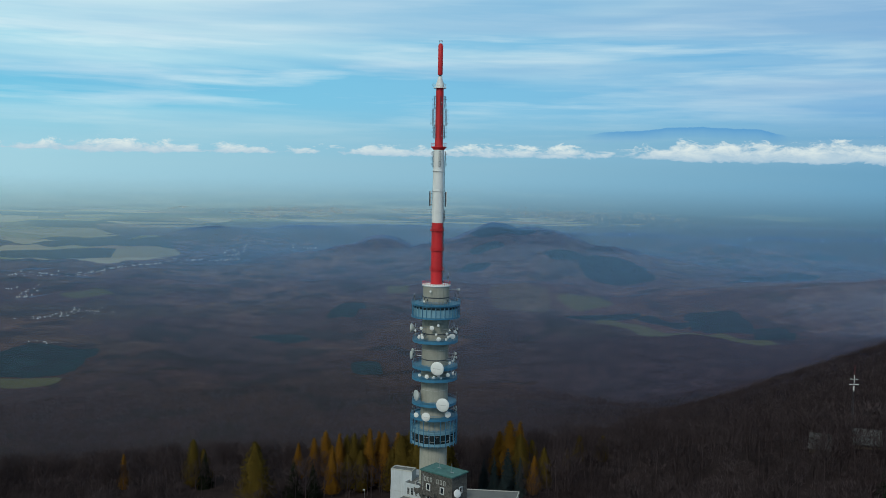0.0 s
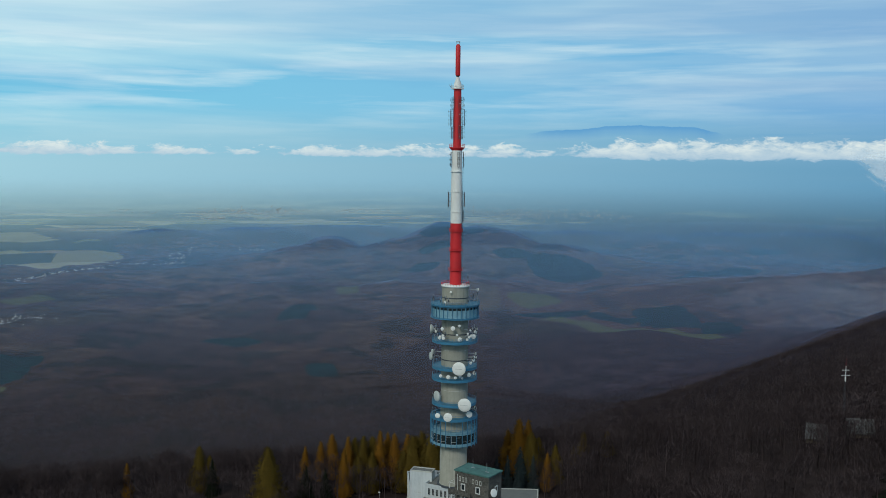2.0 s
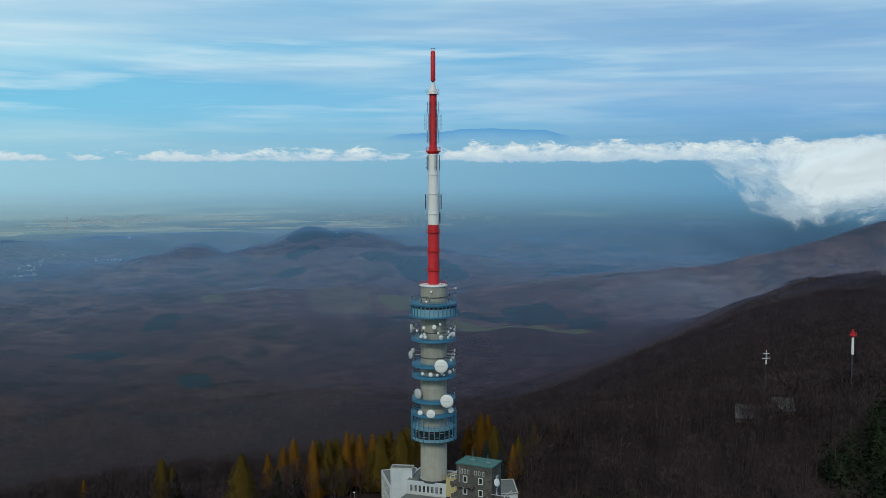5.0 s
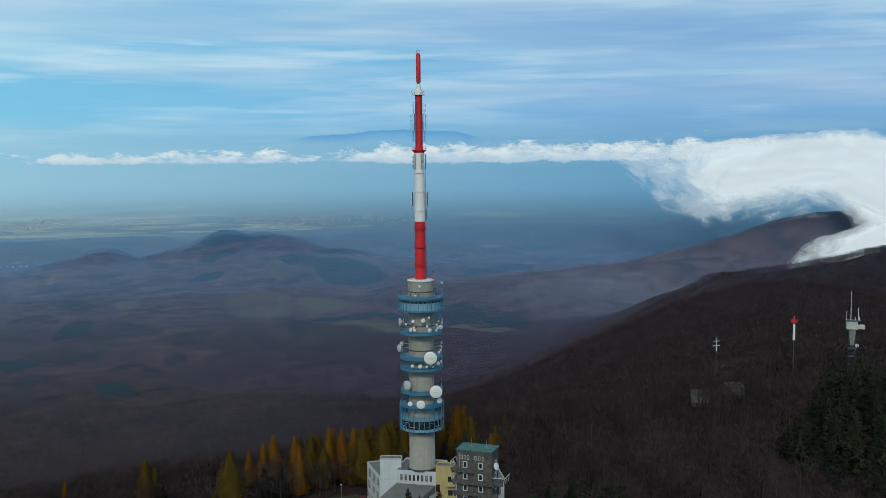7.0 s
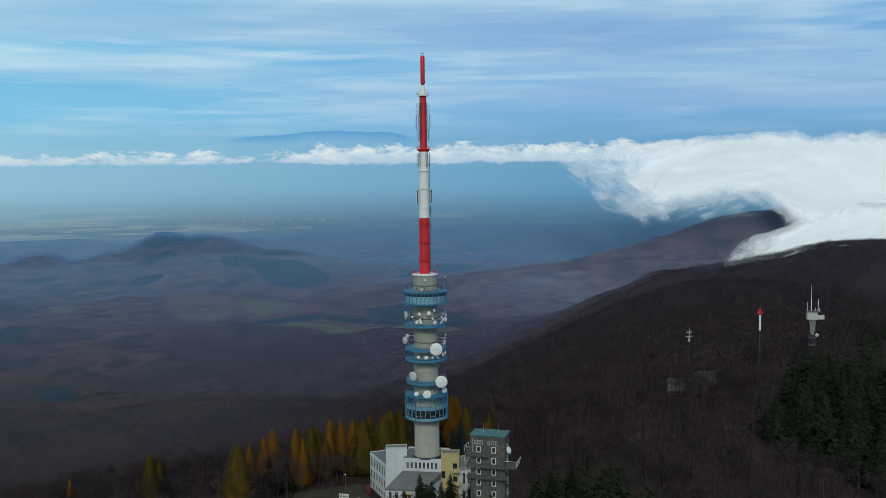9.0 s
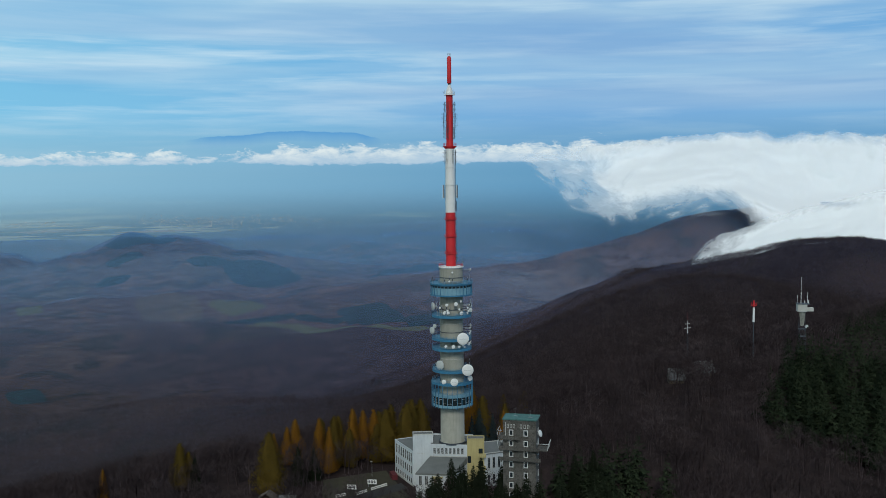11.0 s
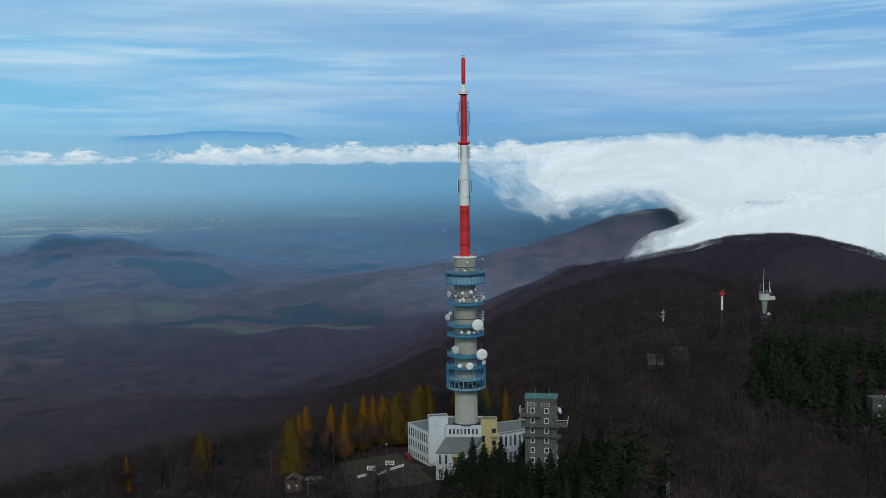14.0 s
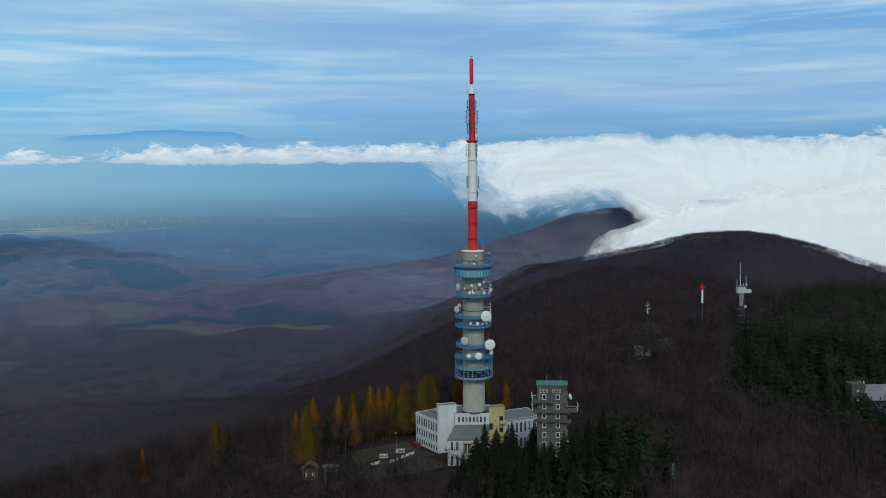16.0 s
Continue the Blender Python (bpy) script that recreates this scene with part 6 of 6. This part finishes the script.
for k, (px, py, turn, ln) in enumerate(((-31, 11, -22, 9), (-40, 8.5, -20, 6), (-49, 10, -30, 5))):
    g = ground_z(px, py)
    fence = thing("board_fence", pose(px, py, g + 0.3, 0, 0, turn + 40), "low fence of pale boards along the yard", "fence", "yard fences")
    for z in (0.6, 1.3):
        part("board", block((ln, 0.1, 0.5), Matrix.Translation((0, -0.08, z))), DISH_WHITE, fence)
    for n in range(int(ln / 2) + 1):
        part("post", block((0.14, 0.14, 1.9), Matrix.Translation((-ln / 2 + 2 * n, 0.02, 0.75))), TIMBER_PALE, fence)
g = ground_z(-28.6, 26.7)
street = thing("street_lamp", pose(-28.6, 26.7, g), "tall thin street lamp with a white head", "lamp")
part("post", rod((0, 0, -0.2), (0, 0, 5.6 - g), 0.1, seg=8, r2=0.06), GREY_STEEL, street)
part("head", block((0.9, 0.4, 0.3), Matrix.Translation((-0.2, 0, 5.6 - g)), bevel=0.06), DISH_WHITE, street)
g = ground_z(-20, 20)
van = thing("red_container", pose(-20.5, 20.5, g + 0.1, 0, 0, 82), "dark red sheet-metal container against the wall", "container")
part("box", block((6.0, 2.4, 2.5), Matrix.Translation((0, 0, 1.3)), bevel=0.06), RED_BOX, van)
for k in range(8):
    part("rib", block((0.1, 0.08, 2.3), Matrix.Translation((-2.6 + 0.75 * k, -1.22, 1.3))), RED_BOX, van)

# hotel among the firs
hotel = thing("hotel", pose(226, -44, -9.0, 0, 0, -30), "dark stone and timber hotel with weathered tin roofs", "building")
part("stair_tower", block((8, 8, 24), Matrix.Translation((4, -4, 9.0)), bevel=0.1), STONE, hotel)
part("wall", block((30, 16, 14), Matrix.Translation((22, -8, 7.0)), bevel=0.1), WOOD, hotel)
part("roof", prism([(7, 2), (39, 2), (39, -18), (7, -18)], 13.8, 0, tops=[18.5, 18.5, 14.5, 14.5]), ROOF_PALE, hotel)
part("lower_wall", block((30, 9, 9), Matrix.Translation((24, -20, 4.0)), bevel=0.1), WOOD, hotel)
part("lower_roof", prism([(8, -15), (40, -15), (40, -27), (8, -27)], 8.8, 0, tops=[13.5, 13.5, 9.2, 9.2]), DARK_STEEL, hotel)
for k in range(5):
    part("window", block((1.6, 0.1, 1.6), Matrix.Translation((11 + 6 * k, -24.55, 5.0))), FRAME_WHITE, hotel)
for z in (6, 12, 17):
    part("window", block((1.4, 0.1, 1.4), Matrix.Translation((3.6, -8.05, z))), FRAME_WHITE, hotel)
for x, y in ((8.0, -1.0), (10.0, -1.5)):
    part("vent", rod((x, y, 17), (x, y, 21), 0.35), DISH_WHITE, hotel)

# ---- cloud bank over the eastern ridge ----
def cloud_material():
    mat = bpy.data.materials.new("cloud")
    mat.use_nodes = True
    add, link, maths, ramp, mix, noisy, vec = node_tree(mat.node_tree)
    lt = mat.node_tree.links
    plan = add("ShaderNodeUVMap", uv_map="plan").outputs[0]       # bearing in tens of degrees, share of the height
    px = add("ShaderNodeSeparateXYZ")
    lt.new(plan, px.inputs[0])
    u, v = px.outputs[0], px.outputs[1]
    wide = add("ShaderNodeMapping", i_3=(2.2, 1.6, 1))
    lt.new(plan, wide.inputs[0])
    wisp = noisy(wide.outputs[0], 1.6, 8, 0.62, 0.5)
    foot = maths("ADD", maths("MULTIPLY_ADD", v, 3.0, -0.35), maths("MULTIPLY", maths("MAXIMUM", maths("SUBTRACT", u, 4.1), 0.0), 2.5))
    side = maths("MULTIPLY_ADD", u, 1.5, -4.35)
    brim = maths("MULTIPLY", maths("SUBTRACT", 1.0, v), 9.0)
    body = maths("MINIMUM", maths("MINIMUM", foot, side), brim)
    alpha = ramp(maths("ADD", body, maths("MULTIPLY_ADD", wisp, 2.2, -1.1)), (0.0, 0.0), (0.4, 0.45), (1.0, 1.0), smooth=True)
    df = add("ShaderNodeBsdfDiffuse")
    df.inputs[0].default_value = (0.93, 0.95, 0.96, 1)
    facing = add("ShaderNodeVectorMath", operation="MULTIPLY_ADD")       # light wanders inside a cloud: soften its relief
    roll = add("ShaderNodeMapping", i_3=(1.0, 1.1, 1))
    lt.new(plan, roll.inputs[0])
    relief = add("ShaderNodeBump", i_0=0.07)
    relief.inputs["Distance"].default_value = 110.0
    lt.new(noisy(roll.outputs[0], 2.6, 4, 0.45, 0.4), relief.inputs["Height"])
    lt.new(relief.outputs[0], facing.inputs[0])
    facing.inputs[1].default_value, facing.inputs[2].default_value = (0.9, 0.9, 0.9), (-0.06, -0.2, 0.2)
    unit = add("ShaderNodeVectorMath", operation="NORMALIZE")
    lt.new(facing.outputs[0], unit.inputs[0])
    lt.new(unit.outputs[0], df.inputs["Normal"])
    tl = add("ShaderNodeBsdfTranslucent")
    tl.inputs[0].default_value = (0.93, 0.95, 0.97, 1)
    both = add("ShaderNodeMixShader", i_0=0.15)
    link(df, both, 0, 1)
    link(tl, both, 0, 2)
    tp = add("ShaderNodeBsdfTransparent")
    mx = add("ShaderNodeMixShader")
    lt.new(alpha, mx.inputs[0])
    link(tp, mx, 0, 1)
    link(both, mx, 0, 2)
    link(mx, add("ShaderNodeOutputMaterial"))
    return mat


def cloud_sheet(first, low, top, near, deep, shift, swell):
    """A billowing slope of cloud, from its torn foot up to its rounded brow; low and top give its heights by bearing."""
    bearing = np.arange(first, 84, 0.14)
    share = np.linspace(0, 1, 110)
    low, top = np.interp(bearing, *low), np.interp(bearing, *top)
    pts, uv = np.zeros((len(share), len(bearing), 3)), np.zeros((len(share), len(bearing), 2))
    for j, b in enumerate(bearing):
        for i, s in enumerate(share):
            billow = noise.fractal((b * 0.17 - s * 1.6 + shift, s * 3.6 + b * 0.05, shift), 1.2, 2.0, 3)
            puffs = abs(noise.noise((b * 0.55, s * 3.0, 4.0 + shift))) + 0.5 * abs(noise.noise((b * 1.3, s * 6.0, 8.0)))
            e = low[j] + (top[j] - low[j]) * s + (0.1 * billow + 0.3 * puffs - 0.12) * s ** 3
            far = near + deep * s ** 0.8 - swell * billow - 0.4 * swell * puffs
            a = radians(b)
            pts[i, j] = C.x + far * math.sin(a), C.y + far * math.cos(a), C.z + far * math.tan(radians(e))
            uv[i, j] = b / 10 + shift, s
    return pts.reshape(-1, 3), len(share), len(bearing), uv.reshape(-1, 2)


CLOUD = cloud_material()
for label, plan_of in (("white cloud bank spilling over the far wooded ridge",
                        (26, ([26, 27.6, 29.6, 31.3, 33.8, 37.2, 39.4, 41.3, 42.6, 44, 46.5, 60, 84], [0.9, 0.4, -0.9, -2.5, -3.6, -3.5, -3.1, -3.2, -4.0, -5.2, -6.2, -7.5, -7.5]),
                         ([26, 29.5, 34, 39, 45, 49, 55, 60, 84], [1.5, 1.75, 2.0, 2.3, 2.4, 2.1, 1.8, 1.7, 1.6]), 3660, 840, 0.0, 76)),
                       ("low tongue of white cloud rolling down behind the crest",
                        (38.6, ([38, 84], [-7.0, -7.5]), ([38.8, 39.3, 40.2, 41.5, 43, 45, 50, 84], [-5.0, -4.2, -3.6, -3.2, -2.7, -2.1, -1.0, -0.8]), 2850, 350, -0.75, 35))):
    pts, rows, cols, uv = cloud_sheet(*plan_of)
    cloud = new("cloud_bank", grid_mesh("cloud_bank", pts, rows, cols, uv, closed=False))
    cloud.data.materials.append(CLOUD)
    tagged(cloud, label, "cloud", kind="structure")


# ---- villages on the plain ----
def village(label, line, spread, count, seed):
    """Small houses along a bent road, each a walled box under a pitched roof, standing on the drawn-in land."""
    pick = np.random.RandomState(seed)
    line = np.array(line, float)
    run = np.linspace(0, 1, len(line))
    s = np.clip(pick.uniform(0, 1, count) + pick.normal(size=count) * 0.02, 0, 1)
    knots = pick.uniform(0, 1, max(3, count // 9))
    s = np.where(pick.uniform(size=count) < 0.6, knots[pick.randint(0, len(knots), count)] + pick.normal(size=count) * 0.02, s).clip(0, 1)
    u = np.interp(s, run, line[:, 0]) + pick.normal(size=count) * spread[0]
    v = np.interp(s, run, line[:, 1]) + pick.normal(size=count) * spread[1]
    x, y = C.x + u * 1000, C.y + v * 1000
    far = np.hypot(x - C.x, y - C.y)
    px, py, pz = drawn_in(x, y, land_height(x, y) + 2.0)
    k = np.hypot(px - C.x, py - C.y) / far
    corners = np.array([(-1, -1, 0), (1, -1, 0), (1, 1, 0), (-1, 1, 0), (-1, -1, 1), (1, -1, 1), (1, 1, 1), (-1, 1, 1), (0, -1, 1.7), (0, 1, 1.7)], float)
    faces = np.array([(0, 1, 5), (0, 5, 4), (1, 2, 6), (1, 6, 5), (2, 3, 7), (2, 7, 6), (3, 0, 4), (3, 4, 7), (4, 5, 8), (6, 7, 9), (5, 6, 9), (5, 9, 8), (7, 4, 8), (7, 8, 9)])
    size = pick.uniform(1.8, 4.4, count) * k * np.clip(far / 5600, 0.55, 1.3)
    turn = pick.uniform(0, np.pi, count)
    body = corners[None] * np.stack([size, size * 0.7, size * 0.9], 1)[:, None]
    c, s = np.cos(turn)[:, None], np.sin(turn)[:, None]
    xyz = np.stack([body[..., 0] * c - body[..., 1] * s + px[:, None], body[..., 0] * s + body[..., 1] * c + py[:, None], body[..., 2] + pz[:, None]], -1)
    tris = (faces[None] + (np.arange(count) * 10)[:, None, None]).reshape(-1, 3)
    tone = np.repeat(pick.uniform(0, 1, count), 10)
    ob = new("village", soup("village", xyz.reshape(-1, 3), tris, tone, HOUSES))
    return tagged(ob, label, "village", kind="stuff")


HOUSES = foliage("pale_houses", (0.32, 0.29, 0.26), (0.62, 0.60, 0.57), through_light=0.0, puffy=False)
village("small town of pale houses far out on the plain", [(-2.1, 11.2), (-1.6, 11.4), (-1.0, 11.6)], (0.12, 0.75), 620, 1)
village("bright large halls at the edge of the far town", [(-1.75, 9.9), (-1.5, 10.0), (-1.35, 10.0)], (0.05, 0.1), 60, 2)
village("scattered white houses strung out from the far town", [(-1.0, 11.8), (-0.3, 12.0), (0.3, 12.2)], (0.05, 0.3), 130, 3)
village("hamlet of white houses before the far town", [(-3.1, 11.8), (-2.8, 11.3), (-2.2, 10.8)], (0.05, 0.2), 60, 10)
village("wide far town of pale houses beyond the peak", [(1.3, 12.2), (1.6, 10.9), (2.1, 11.4), (3.1, 11.3)], (0.2, 0.9), 620, 4)
village("village of pale houses along the valley road", [(-2.2, 4.45), (-1.84, 4.46), (-1.73, 4.66), (-1.55, 4.8)], (0.02, 0.06), 130, 5)
village("houses on the slope below the valley road", [(-1.75, 4.06), (-1.62, 3.85), (-1.55, 3.69)], (0.02, 0.05), 34, 11)
village("string of houses along the valley road", [(-1.55, 4.8), (-1.40, 5.02), (-1.35, 5.26), (-1.1, 5.5)], (0.02, 0.06), 70, 6)
village("hamlet of pale houses before the dark rise", [(-1.07, 5.5), (-1.17, 5.8), (-0.99, 6.26)], (0.03, 0.1), 44, 7)
village("hamlet with a few red-brown roofs", [(-0.82, 6.2), (-0.66, 6.2), (-0.5, 5.7)], (0.02, 0.06), 34, 8)
village("near village of pale houses in the woods", [(-1.31, 3.08), (-1.27, 3.21), (-1.21, 3.28), (-1.1, 3.32)], (0.02, 0.035), 62, 9)
village("farm buildings below the near village", [(-1.1, 2.74), (-1.04, 2.78)], (0.01, 0.02), 9, 12)
